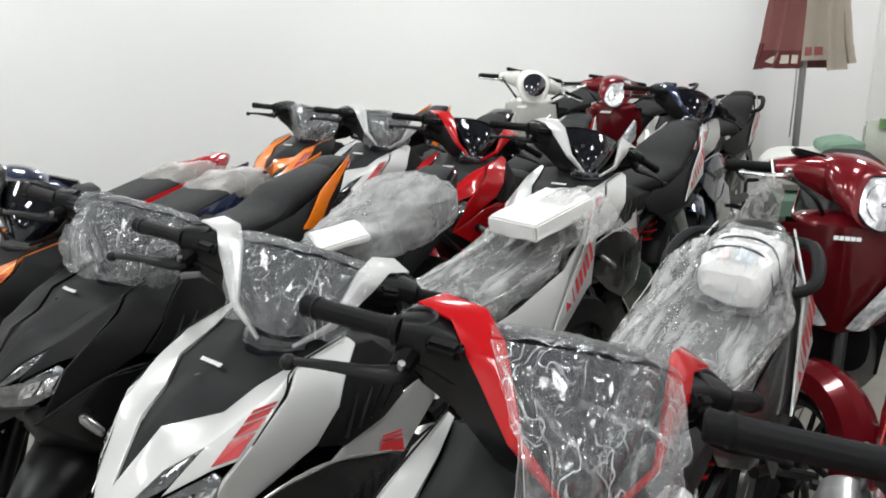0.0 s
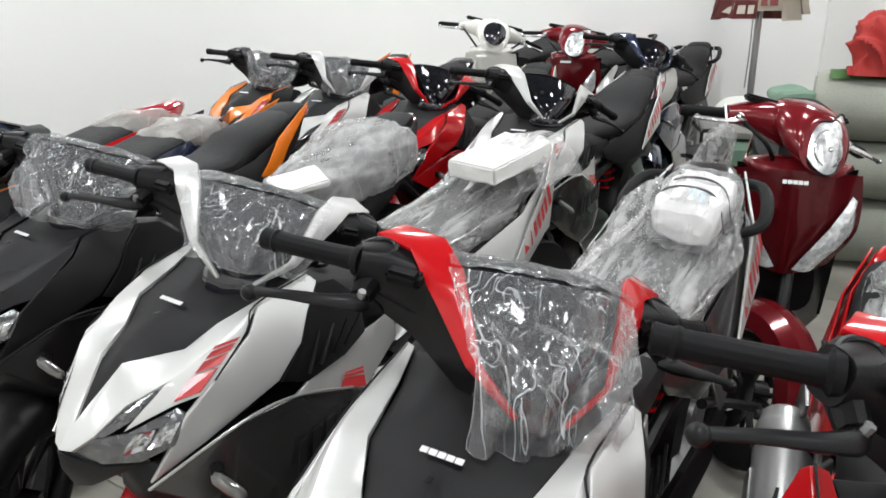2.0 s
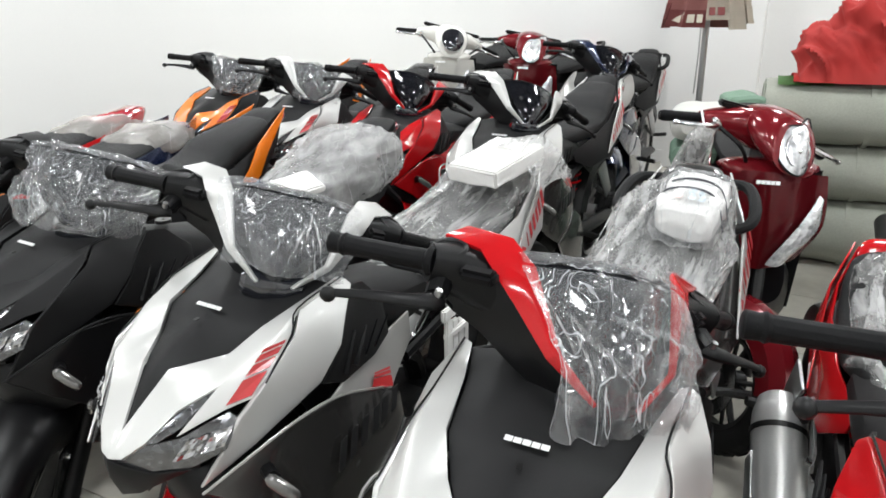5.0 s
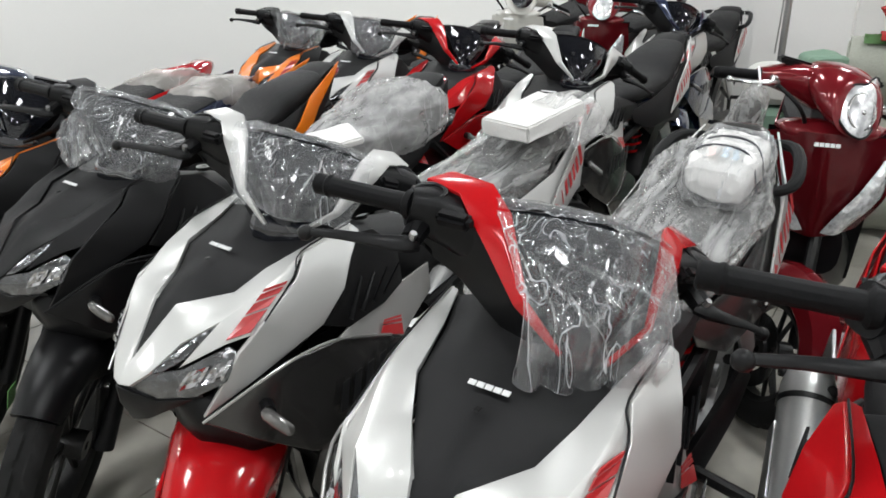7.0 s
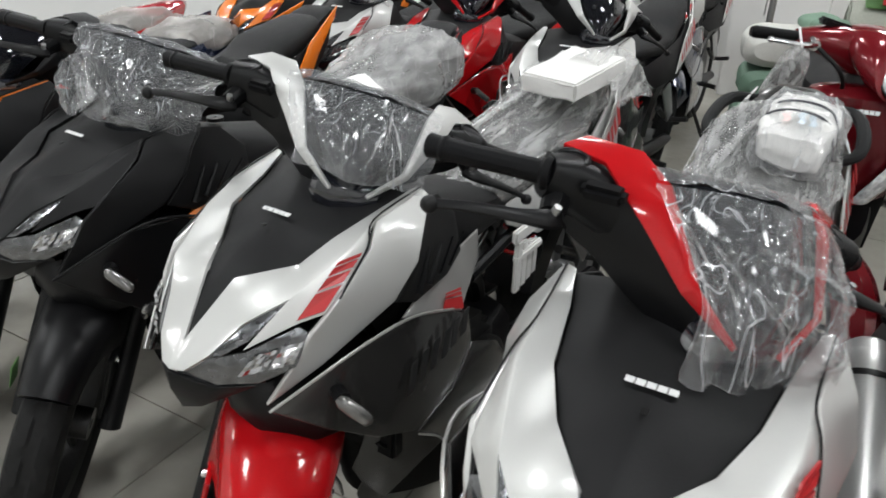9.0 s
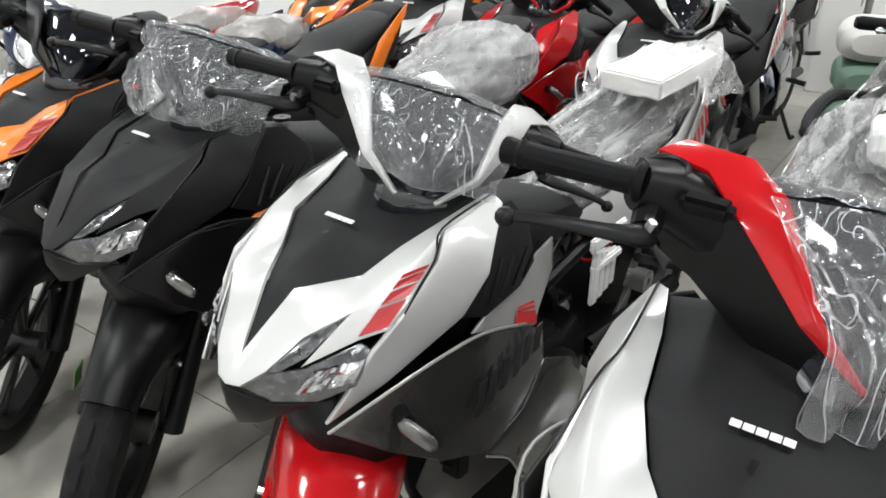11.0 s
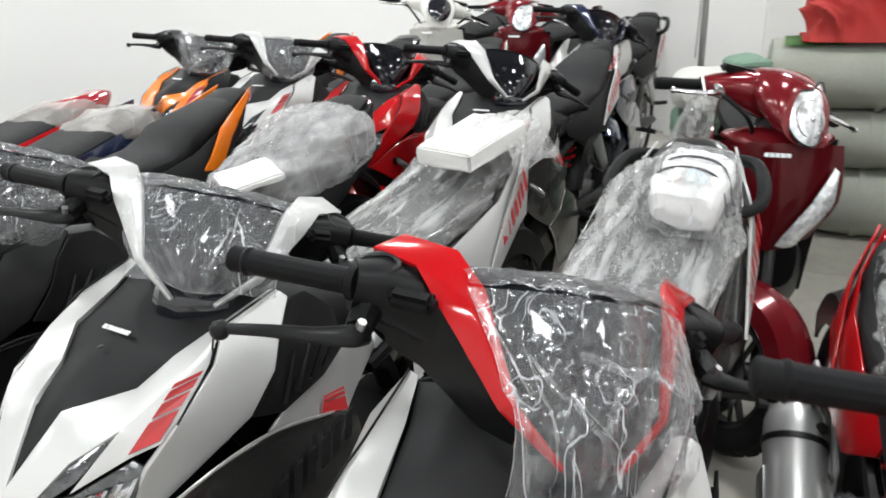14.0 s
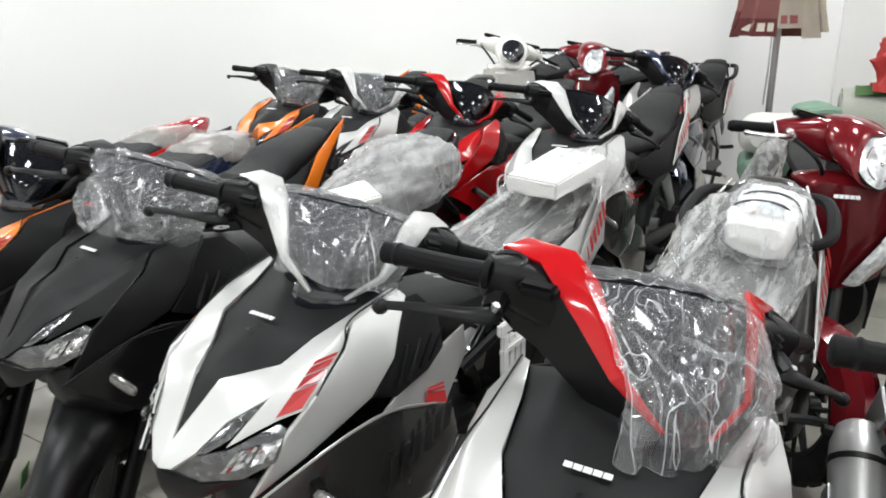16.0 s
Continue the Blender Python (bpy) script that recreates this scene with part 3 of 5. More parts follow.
        lf = part("lower_fairing", panel(lower, [(0, 1, 10, 9), (1, 2, 10), (2, 3, 10), (3, 4, 10), (4, 5, 8, 10), (5, 6, 7, 8), (8, 9, 10)], 0.006, 0.003, soft=0.15), lower_c or side_c, bike, "swept lower fairing")
        part("edge_trim", tube(flip([(0.201, -0.142, 0.475), (0.188, -0.052, 0.397), (0.175, 0.018, 0.297), (0.158, 0.098, 0.217)], s), 0.0022, 6, 4), SILVERGREY if panel_c is SILVER else side_c, lf)
        arm = flip([(0.178, -0.160, 0.712), (0.170, -0.10, 0.728), (0.152, -0.02, 0.735), (0.128, 0.075, 0.722), (0.105, 0.2, 0.715), (0.11, 0.2, 0.65), (0.165, 0.06, 0.645), (0.188, 0.010, 0.648), (0.186, -0.06, 0.674), (0.166, 0.0, 0.690)], s)
        am = part("leg_panel", panel(arm, [(0, 1, 8), (1, 2, 9, 8), (2, 3, 6, 9), (9, 6, 7, 8), (3, 4, 5, 6)], 0.006, 0.003, soft=0.12), arm_c, bike)
        if red_mark:
            for a, b in ((0.0, 0.58), (0.66, 0.82), (0.88, 1.0)):
                q0, q1, q2, q3 = Vector((0.184, -0.050, 0.677)), Vector((0.191, 0.006, 0.653)), Vector((0.176, 0.018, 0.686)), Vector((0.176, -0.030, 0.696))
                q = [q0.lerp(q3, a), q1.lerp(q2, a), q1.lerp(q2, b), q0.lerp(q3, b)]
                part("stripe", panel(flip([tuple(v + Vector((0.003, -0.002, 0.003))) for v in q], s), [(0, 1, 2, 3)], 0.0016, 0), DECALRED, am, "red slanted stripe decal")
        stalk = tube(flip([(0.185, -0.33, 0.68), (0.210, -0.345, 0.684)], s), 0.012, 10, 1)
        ind = part("indicator", stalk, BLACK, bike)
        lensbm = tube(flip([(0.205, -0.352, 0.690), (0.212, -0.350, 0.684), (0.228, -0.342, 0.670), (0.243, -0.334, 0.657), (0.247, -0.331, 0.653)], s), [0.006, 0.0105, 0.0112, 0.0098, 0.004], 12, 3, None, 0.7)
        part("lens", lensbm, AMBER, ind, "clear indicator lens")
        # inner black liner behind the cowl
        liner = flip([(0.02, -0.44, 0.69), (0.1, -0.385, 0.69), (0.145, -0.2, 0.72), (0.135, -0.06, 0.85), (0.1, -0.07, 0.87), (0.02, -0.09, 0.89), (0.02, -0.2, 0.72), (0.14, -0.12, 0.56), (0.12, 0.05, 0.56), (0.13, 0.02, 0.72)], s)
        part("liner", panel(liner, [(0, 1, 2, 6), (2, 3, 4, 5, 6), (6, 2, 7), (7, 2, 9, 8)], 0.006, 0), BLACK, bike)
        inset = flip([(0.130, -0.372, 0.722), (0.150, -0.342, 0.772), (0.158, -0.318, 0.792), (0.160, -0.30, 0.74), (0.110, -0.385, 0.668)], s)
        part("lamp_surround", panel(inset, [(0, 1, 2, 3), (0, 3, 4)], 0.005, 0), BLACK, bike)
    chin = [(0, -0.470, 0.720), (0.020, -0.462, 0.712), (0.055, -0.440, 0.696), (0.105, -0.404, 0.699), (0.06, -0.425, 0.672), (0.03, -0.445, 0.655), (0, -0.455, 0.648), (-0.03, -0.445, 0.655), (-0.06, -0.425, 0.672), (-0.105, -0.404, 0.699), (-0.055, -0.440, 0.696), (-0.020, -0.462, 0.712), (0, -0.470, 0.69)]
    part("chin", panel(chin, [(0, 1, 12), (1, 2, 5, 12), (2, 3, 4, 5), (5, 6, 12), (6, 7, 12), (7, 10, 11, 12), (7, 8, 9, 10), (11, 0, 12)], 0.006, 0.0015), BLACK, bike)

    def inner(u, v):
        a = (u - 0.5) * 2
        return Vector((a * (0.186 - 0.05 * v * v), -0.13 + 0.13 * a * a + 0.05 * v, 0.62 - 0.44 * v))
    inner_bm = sheet(inner, 14, 10)
    bmesh.ops.solidify(inner_bm, geom=inner_bm.faces[:], thickness=0.005)
    part("inner_cowl", inner_bm, BLACK, bike, "black inner cowl behind the front wheel")
    for s in (1, -1):
        flange = flip([(0.19, -0.03, 0.52), (0.188, -0.012, 0.38), (0.076, -0.08, 0.2), (0.03, -0.09, 0.15), (0.022, -0.105, 0.2), (0.05, -0.12, 0.26), (0.04, -0.135, 0.30), (0.07, -0.13, 0.40), (0.13, -0.1, 0.49)], s)
        part("inner_flange", panel(flange, [(0, 1, 8), (1, 7, 8), (1, 2, 6, 7), (2, 5, 6), (2, 3, 4, 5)], 0.006, 0.002), side_c, bike, "dark turned-in edge of the fairing")
    # fork, front wheel and fender turn with the bars
    axle = Vector((0, -0.405, 0.288))
    fk = st @ axle
    for s in (1, -1):
        top, low = Vector((s * 0.085, -0.14, 0.80)), Vector((s * 0.085, -0.40, 0.285))
        leg = merge(tube([top, top.lerp(low, 0.55)], 0.016, 12, 1), tube([top.lerp(low, 0.5), low], [0.024, 0.026], 12, 1))
        leg.transform(st)
        part("fork_leg", leg, BLACK, bike)
    fw = wheel("front_wheel", bike, axle, st, 0.09, 0.288, rimmat=STEEL)
    rings = []
    for k in range(17):
        a = radians(-66 + k * 6.4)
        n = Vector((0, -math.sin(a), math.cos(a)))
        f = k / 16
        h = 0.098 - 0.036 * max(0.0, (f - 0.55) / 0.45) - 0.016 * max(0.0, (0.25 - f) / 0.25)
        d = 0.03 + 0.09 * math.sin(math.pi * min(1, max(0, (f - 0.1) / 0.75)))
        h, d = h * slim, d * (0.4 + 0.6 * slim)
        ring = [(-h * 1.04, -d), (-h * 1.02, -0.03), (-h * 0.96, -0.006), (-h * 0.72, 0.014), (-h * 0.35, 0.021), (0, 0.024), (h * 0.35, 0.021), (h * 0.72, 0.014), (h * 0.96, -0.006), (h * 1.02, -0.03), (h * 1.04, -d)]
        ring = ring + [(u * 0.93, w - 0.006) for u, w in ring[::-1]]
        rings.append([tuple(axle + Vector((u, 0, 0)) + n * (0.31 + w)) for u, w in ring])
    fender = skin(rings)
    fender.transform(st)
    fo = part("front_fender", fender, fender_c, bike, "moulded front fender", 62)
    for s in (1, -1):
        stay = panel(flip([(0.099 * slim, -0.43, 0.50), (0.100 * slim, -0.34, 0.50), (0.098 * slim, -0.33, 0.42), (0.092 * slim, -0.36, 0.33), (0.092 * slim, -0.41, 0.31), (0.097 * slim, -0.42, 0.40)], s), [(0, 1, 2, 5), (2, 3, 4, 5)], 0.009, 0.003)
        stay.transform(st)
        part("fork_guard", stay, fender_c, fo)
        for yy, zz in ((-0.385, 0.47), (-0.385, 0.34)):
            screw = tube([(s * 0.096 * slim, yy, zz), (s * 0.107 * slim, yy, zz)], 0.007, 8, 1)
            screw.transform(st)
            part("screw", screw, CHROME, fo)
    tag = box(0.002, 0.035, 0.05, (-0.1045 * slim, -0.5, 0.5), 0.0005)
    tag.transform(st)
    part("label", tag, GREEN, fo, "small green paper label")
    yoke = skin([ring_x(xx, -0.33 + 0.3 * abs(xx), 0.628 + 0.35 * abs(xx), 0.10 * f, 0.07 * f, 18, 2.6) for xx, f in ((-0.112, 0.6), (-0.09, 0.9), (-0.04, 1.0), (0.04, 1.0), (0.09, 0.9), (0.112, 0.6))])
    yoke.transform(st)
    part("fork_yoke", yoke, BLACK, bike)
    inner = skin([ring_y(yy, 0, zz, rx, rz, 14, 3) for yy, zz, rx, rz in ((-0.40, 0.66, 0.05, 0.02), (-0.3, 0.68, 0.11, 0.06), (-0.15, 0.70, 0.12, 0.12), (0.0, 0.68, 0.12, 0.12), (0.08, 0.64, 0.1, 0.1))])
    part("inner_fender", inner, BLACK, bike)

    rad = box(0.24, 0.035, 0.22, (0, -0.09, 0.45), 0.006)
    ro = part("radiator", rad, BLACK, bike, "black radiator behind the front wheel")
    for k in range(7):
        part("fin", box(0.21, 0.006, 0.008, (0, -0.11, 0.37 + 0.027 * k), 0.002), STEEL, ro)
    part("belly_cover", skin([ring_y(yy, 0, zz, rx, rz, 14, 3) for yy, zz, rx, rz in ((-0.06, 0.40, 0.09, 0.10), (0.06, 0.34, 0.12, 0.13), (0.28, 0.30, 0.12, 0.12), (0.4, 0.34, 0.1, 0.1))]), BLACK, bike)

    # handlebar
    hb = [(-0.215, -0.022, 0.980, 0.022, 0.024), (-0.185, -0.014, 0.978, 0.032, 0.032), (-0.12, -0.018, 0.966, 0.042, 0.04), (-0.06, -0.045, 0.958, 0.055, 0.052), (0, -0.06, 0.955, 0.06, 0.056), (0.06, -0.045, 0.958, 0.055, 0.052), (0.12, -0.018, 0.966, 0.042, 0.04), (0.185, -0.014, 0.978, 0.032, 0.032), (0.215, -0.022, 0.980, 0.022, 0.024)]
    cover = skin([ring_x(a, b, c, d, e, 16, 3) for a, b, c, d, e in hb])
    cover.transform(st)
    cv = part("handlebar_cover", cover, BLACK, bike, "black plastic handlebar cover")
    stem = skin([[(0.07 * c * w, -0.075 + 0.055 * s2 * w - dy, z) for c, s2 in ((math.cos(2 * math.pi * j / 14), math.sin(2 * math.pi * j / 14)) for j in range(14))] for z, w, dy in ((0.93, 1.15, -0.02), (0.88, 1.05, 0.0), (0.82, 0.9, 0.03))])
    stem.transform(st)
    part("stem_cover", stem, BLACK, bike)
    for s in (1, -1):
        g0, g1 = Vector((s * 0.208, -0.026, 0.984)), Vector((s * 0.318, 0.055, 0.947))
        grip = tube([g0.lerp(g1, 0.08), g0.lerp(g1, 0.5), g1], [0.0142, 0.0134, 0.0135, 0.0140], 36, 5)
        for k, v in enumerate(grip.verts):
            f = (v.co - g0).dot(g1 - g0) / (g1 - g0).length_squared
            if k % 3 == 0 and 0.2 < f < 0.88:
                v.co = v.co.lerp(g0.lerp(g1, f), 0.06)
        grip = tube([g0, g0.lerp(g1, 0.06), g0.lerp(g1, 0.10)], [0.020, 0.020, 0.013], 18, 2, grip)
        grip = tube([g1.lerp(g0, 0.1), g1.lerp(g0, 0.07), g1.lerp(g0, 0.04)], [0.0142, 0.0160, 0.0142], 16, 2, grip)
        grip = tube([g1, g1.lerp(g0, -0.07), g1.lerp(g0, -0.09)], [0.0142, 0.0150, 0.011], 14, 2, grip)
        grip.transform(st)
        part("grip", grip, RUBBER, bike, "ribbed black rubber grip")
        perch = tube([(s * 0.19, -0.02, 0.966), (s * 0.207, -0.062, 0.952)], [0.018, 0.014], 10, 1)
        perch.transform(st)
        pv = part("lever_perch", perch, BLACK, bike)
        lev = tube([(s * 0.200, -0.060, 0.950), (s * 0.215, -0.070, 0.950), (s * 0.245, -0.071, 0.947), (s * 0.29, -0.058, 0.937), (s * 0.332, -0.041, 0.922)], [0.013, 0.012, 0.0085, 0.0065, 0.0055], 10, 4, None, 0.65)
        bmesh.ops.create_icosphere(lev, subdivisions=2, radius=0.0105, matrix=Matrix.Translation((s * 0.332, -0.041, 0.92)))
        lev.transform(st)
        part("lever", lev, BLACK, pv, "black lever with a ball end")
        bolt = tube([(s * 0.207, -0.066, 0.955), (s * 0.207, -0.069, 0.967)], 0.005, 6, 1)
        bolt.transform(st)
        part("bolt", bolt, ALLOY, pv, "bright pivot bolt")
        sw = box(0.050, 0.022, 0.020, (0, 0, 0), 0.006, Matrix.Translation((s * 0.163, -0.064, 0.994)) @ pose(0, 0, 0, 24, s * 16, s * 42))
        sw.transform(st)
        part("switch", sw, RUBBER, cv, "black switch block")
        cap = flip([(0.199, 0.004, 1.012), (0.163, 0.028, 1.022), (0.122, -0.030, 1.040), (0.103, -0.080, 1.028), (0.078, -0.172, 0.965), (0.031, -0.209, 0.928), (0.031, -0.206, 0.921), (0.089, -0.163, 0.950), (0.124, -0.105, 0.983), (0.143, -0.074, 1.000), (0.160, -0.030, 1.016), (0.113, -0.094, 1.014), (0.084, -0.170, 0.962)], s)
        cp = panel(cap, [(0, 1, 2, 10), (2, 3, 11, 10), (10, 11, 9), (9, 11, 8), (3, 4, 12, 11), (11, 12, 7, 8), (4, 5, 12), (5, 6, 7, 12)], 0.008, 0.002)
        cp.transform(st)
        part("handlebar_cap", cp, cap_c, bike)
        mask_pts = flip([(0.215, 0.0, 1.0), (0.168, -0.028, 1.003), (0.127, -0.062, 0.997), (0.094, -0.111, 0.963), (0.02, -0.183, 0.902), (0.0, -0.178, 0.875), (0.045, -0.135, 0.872), (0.085, -0.085, 0.886), (0.13, -0.050, 0.910), (0.17, -0.040, 0.926), (0.215, -0.030, 0.958), (0.0, -0.07, 0.870), (0.07, -0.03, 0.882), (0.14, 0.0, 0.925)], s)
        lm = panel(mask_pts, [(0, 1, 9, 10), (1, 2, 8, 9), (2, 3, 7, 8), (3, 4, 6, 7), (4, 5, 6), (5, 11, 12, 7, 6), (7, 12, 13, 8), (8, 13, 10, 9)], 0.006, 0.002)
        lm.transform(st)
        part("lower_cover", lm, BLACK, bike, "black lower handlebar shell", 55)
        rim_pts = [(s * (0.194 + 0.020 * math.cos(t)), -0.020 + 0.016 * math.sin(t), 1.003 - 0.006 * math.cos(t) + 0.004 * math.sin(t)) for t in (2 * math.pi * k / 20 for k in range(21))]
        ring = tube(rim_pts, 0.0042, 8, 1)
        ring.transform(st)
        mount = part("mirror_mount", ring, BLACK, cv, "black mirror socket")
        plug = tube([(s * 0.194, -0.020, 0.985), (s * 0.194, -0.020, 0.9975)], 0.019, 16, 1)
        plug.transform(st)
        part("socket", plug, DECALBLACK, cv)
        pin = tube([(s * 0.197, -0.030, 0.99), (s * 0.197, -0.032, 1.0005)], 0.005, 8, 1)
        pin.transform(st)
        part("screw", pin, ALLOY, cv, "bright screw")

    def visor_point(u, v, grow=0.0):
        a = (u - 0.5) * 2
        half = 0.104 * (1 - v) + 0.026 * v + grow
        bow = 1 - a * a
        return Vector((a * half, -0.052 - 0.132 * v - 0.032 * bow * (1 - 0.4 * v) - 0.02 * math.sin(math.pi * v) - grow * 0.4, 1.019 - 0.107 * v + 0.024 * bow * (1 - v) + 0.012 * math.sin(math.pi * v)))

    vis = sheet(lambda u, v: visor_point(u, v), 13, 9)
    bmesh.ops.solidify(vis, geom=vis.faces[:], thickness=0.006)
    vis.transform(st)
    vo = part("visor", vis, GLOSS, bike, "gloss black meter visor", 50)
    for u in (0.2, 0.8):
        p = visor_point(u, 0.42)
        knob = tube([p, p + Vector((0, -0.006, 0.003))], [0.0065, 0.005], 10, 1)
        knob.transform(st)
        part("bolt", knob, STEEL, vo, "small plate bolt")
    nose = skin([ring_x(xx, -0.186 + 0.25 * abs(xx), 0.903 + 0.10 * abs(xx), 0.022 * f, 0.026 * f, 14, 3.4) for xx, f in ((-0.056, 0.55), (-0.048, 0.9), (-0.02, 1.0), (0.02, 1.0), (0.048, 0.9), (0.056, 0.55))])
    nose.transform(st)
    part("mask_nose", nose, GLOSS, vo, "black lower mask under the visor")
    back = sheet(lambda u, v: visor_point(u, 0) + Vector((-(u - 0.5) * 0.05 * v, 0.085 * v, -0.04 * v * v + 0.004)), 9, 5)
    bmesh.ops.solidify(back, geom=back.faces[:], thickness=0.006)
    back.transform(st)
    part("meter_hood", back, MATTE, bike)
    if film:
        rnd = random.Random(int(seed * 7) + 3)
        creases = [(rnd.uniform(0.05, 0.95), rnd.uniform(0.25, 1.0), rnd.uniform(-1.2, 1.2), rnd.uniform(0.04, 0.11), rnd.choice((-1, 1)) * rnd.uniform(0.003, 0.009)) for _ in range(22)]

        def film_point(u, v):
            a = (u - 0.5) * 2
            v = v * film_long
            p = visor_point(u, min(v * 1.05, 1.0), 0.03)
            half = (0.128 - 0.04 * v) * film_wide
            drop = max(0.0, v - 0.7) / 0.3
            q = Vector((a * half + 0.012 * v, p.y - 0.012 - 0.016 * v + 0.02 * drop * drop, p.z + 0.006 - 0.03 * drop + 0.012 * a * drop))
            push = 0.0
            for cu, cv, slope, wide, tall in creases:
                d = abs((u - cu) + slope * (v - cv)) / wide
                push += tall * max(0.0, 1 - d) * min(1.0, v * 3.0)
            n = Vector((u * 3.1, v * 3.4, seed))
            q.y -= push + 0.012 * noise.noise(n) * (0.3 + v)
            q.z += 0.010 * noise.noise(n + Vector((3, 9, 1)))
            q.x += (0.012 * (1 - 0.6 * v) * noise.noise(Vector((v * 6, seed, 2))) + 0.005 * noise.noise(Vector((v * 17, seed, 4)))) * (1 if a > 0 else -1) * abs(a)
            return q
        fm = sheet(film_point, 34, 32)
        fm.transform(st)
        hem = [film_point(0.0, v / 12) for v in range(13)] + [film_point(u / 10, 1.0) for u in range(1, 11)] + [film_point(1.0, 1 - v / 12) for v in range(1, 13)]
        hm = tube(hem, 0.0006, 5, 2)
        hm.transform(st)
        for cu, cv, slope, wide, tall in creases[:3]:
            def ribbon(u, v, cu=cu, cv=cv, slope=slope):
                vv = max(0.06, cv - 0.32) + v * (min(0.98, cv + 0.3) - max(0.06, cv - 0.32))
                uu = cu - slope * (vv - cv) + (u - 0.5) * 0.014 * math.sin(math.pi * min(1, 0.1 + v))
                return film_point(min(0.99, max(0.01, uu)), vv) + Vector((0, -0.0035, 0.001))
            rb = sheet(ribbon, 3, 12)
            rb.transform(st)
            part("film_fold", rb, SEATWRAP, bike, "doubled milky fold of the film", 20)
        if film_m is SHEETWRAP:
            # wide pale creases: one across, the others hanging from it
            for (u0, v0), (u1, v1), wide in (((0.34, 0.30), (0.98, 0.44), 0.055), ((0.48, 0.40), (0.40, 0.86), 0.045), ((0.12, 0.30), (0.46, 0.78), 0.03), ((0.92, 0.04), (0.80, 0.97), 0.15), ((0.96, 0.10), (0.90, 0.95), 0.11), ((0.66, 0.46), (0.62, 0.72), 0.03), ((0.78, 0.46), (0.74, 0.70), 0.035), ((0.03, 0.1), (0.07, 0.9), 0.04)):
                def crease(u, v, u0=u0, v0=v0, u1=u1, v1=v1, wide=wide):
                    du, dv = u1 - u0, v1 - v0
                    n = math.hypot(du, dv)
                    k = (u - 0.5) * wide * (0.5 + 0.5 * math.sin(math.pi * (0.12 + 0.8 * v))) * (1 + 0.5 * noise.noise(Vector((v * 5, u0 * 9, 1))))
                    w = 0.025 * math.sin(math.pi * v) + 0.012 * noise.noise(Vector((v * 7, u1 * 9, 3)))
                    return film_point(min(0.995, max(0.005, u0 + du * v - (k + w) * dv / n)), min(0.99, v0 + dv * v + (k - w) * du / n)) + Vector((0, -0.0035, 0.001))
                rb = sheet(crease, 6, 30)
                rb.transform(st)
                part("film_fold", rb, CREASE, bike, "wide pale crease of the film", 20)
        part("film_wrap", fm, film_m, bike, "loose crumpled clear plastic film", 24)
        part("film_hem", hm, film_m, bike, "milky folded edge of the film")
        if film_wide > 1:
            wad = lump_sheet(0.036, 0.034, seed)
            wad.transform(st @ pose(-0.14, -0.085, 0.905, 70, 0, 20))
            part("film_wad", wad, WRAP, bike, "gathered wad of clear film", 14)

        def film_back(u, v):
            q = film_point(u, 0)
            d = Vector((0, 0.085 * v, 0.004 + 0.006 * math.sin(3 * v) - 0.04 * v * v))
            return q + d + Vector((0, 0.0, 0.006 * noise.noise(Vector((u * 9, v * 4, seed)))))
        fb = sheet(film_back, 30, 8)
        fb.transform(st)
        part("film_flap", fb, film_m, bike, "folded flap of clear plastic film", 25)

    # spine, engine and seat
    spine = skin([ring_y(yy, 0, zz, rx, rz, 16, 2.6) for yy, zz, rx, rz in ((-0.06, 0.78, 0.085, 0.08), (0.04, 0.755, 0.10, 0.08), (0.16, 0.73, 0.105, 0.075), (0.28, 0.72, 0.10, 0.06), (0.42, 0.70, 0.085, 0.05))])
    part("centre_cover", spine, MATTE, bike, "dark moulded centre cover")
    keyhole = lathe_x([(-0.004, 0.004), (-0.004, 0.02), (0.004, 0.02), (0.004, 0.004)], 18)
    keyhole.transform(Matrix.Translation((0, 0.1, 0.832)) @ Matrix.Rotation(radians(90), 4, "Y"))
    part("fuel_cap", keyhole, STEEL, bike)
    eng = merge(box(0.2, 0.26, 0.2, (0, 0.2, 0.36), 0.03), box(0.16, 0.22, 0.15, (0, 0.0, 0.42), 0.03), skin([ring_x(xx, 0.24, 0.34, rr, rr, 20, 2) for xx, rr in ((-0.135, 0.05), (-0.125, 0.085), (0.12, 0.09), (0.135, 0.055))]))
    part("engine", eng, STEEL, bike, "dark engine block")
    frame_bm = tube([(0, -0.02, 0.72), (0, 0.16, 0.58), (0, 0.36, 0.5), (0, 0.4, 0.3)], 0.028, 10, 4)
    frame_bm = tube([(0.09, 0.2, 0.6), (0.1, 0.6, 0.68), (0.09, 1.1, 0.78)], 0.014, 8, 3, frame_bm)
    frame_bm = tube([(-0.09, 0.2, 0.6), (-0.1, 0.6, 0.68), (-0.09, 1.1, 0.78)], 0.014, 8, 3, frame_bm)
    part("frame", frame_bm, BLACK, bike)
    sec = [(0.30, 0.755, 0.045, 0.018), (0.36, 0.765, 0.085, 0.032), (0.50, 0.765, 0.115, 0.038), (0.64, 0.775, 0.125, 0.042), (0.70, 0.795, 0.122, 0.05), (0.76, 0.822, 0.12, 0.05), (0.90, 0.838, 0.112, 0.045), (1.04, 0.858, 0.095, 0.038), (1.12, 0.868, 0.06, 0.025)]
    seat = skin([ring_y(yy, 0, zz, rx, rz, 24, 3.0) for yy, zz, rx, rz in sec])
    part("seat", seat, SEAT, bike, "stepped black vinyl seat")
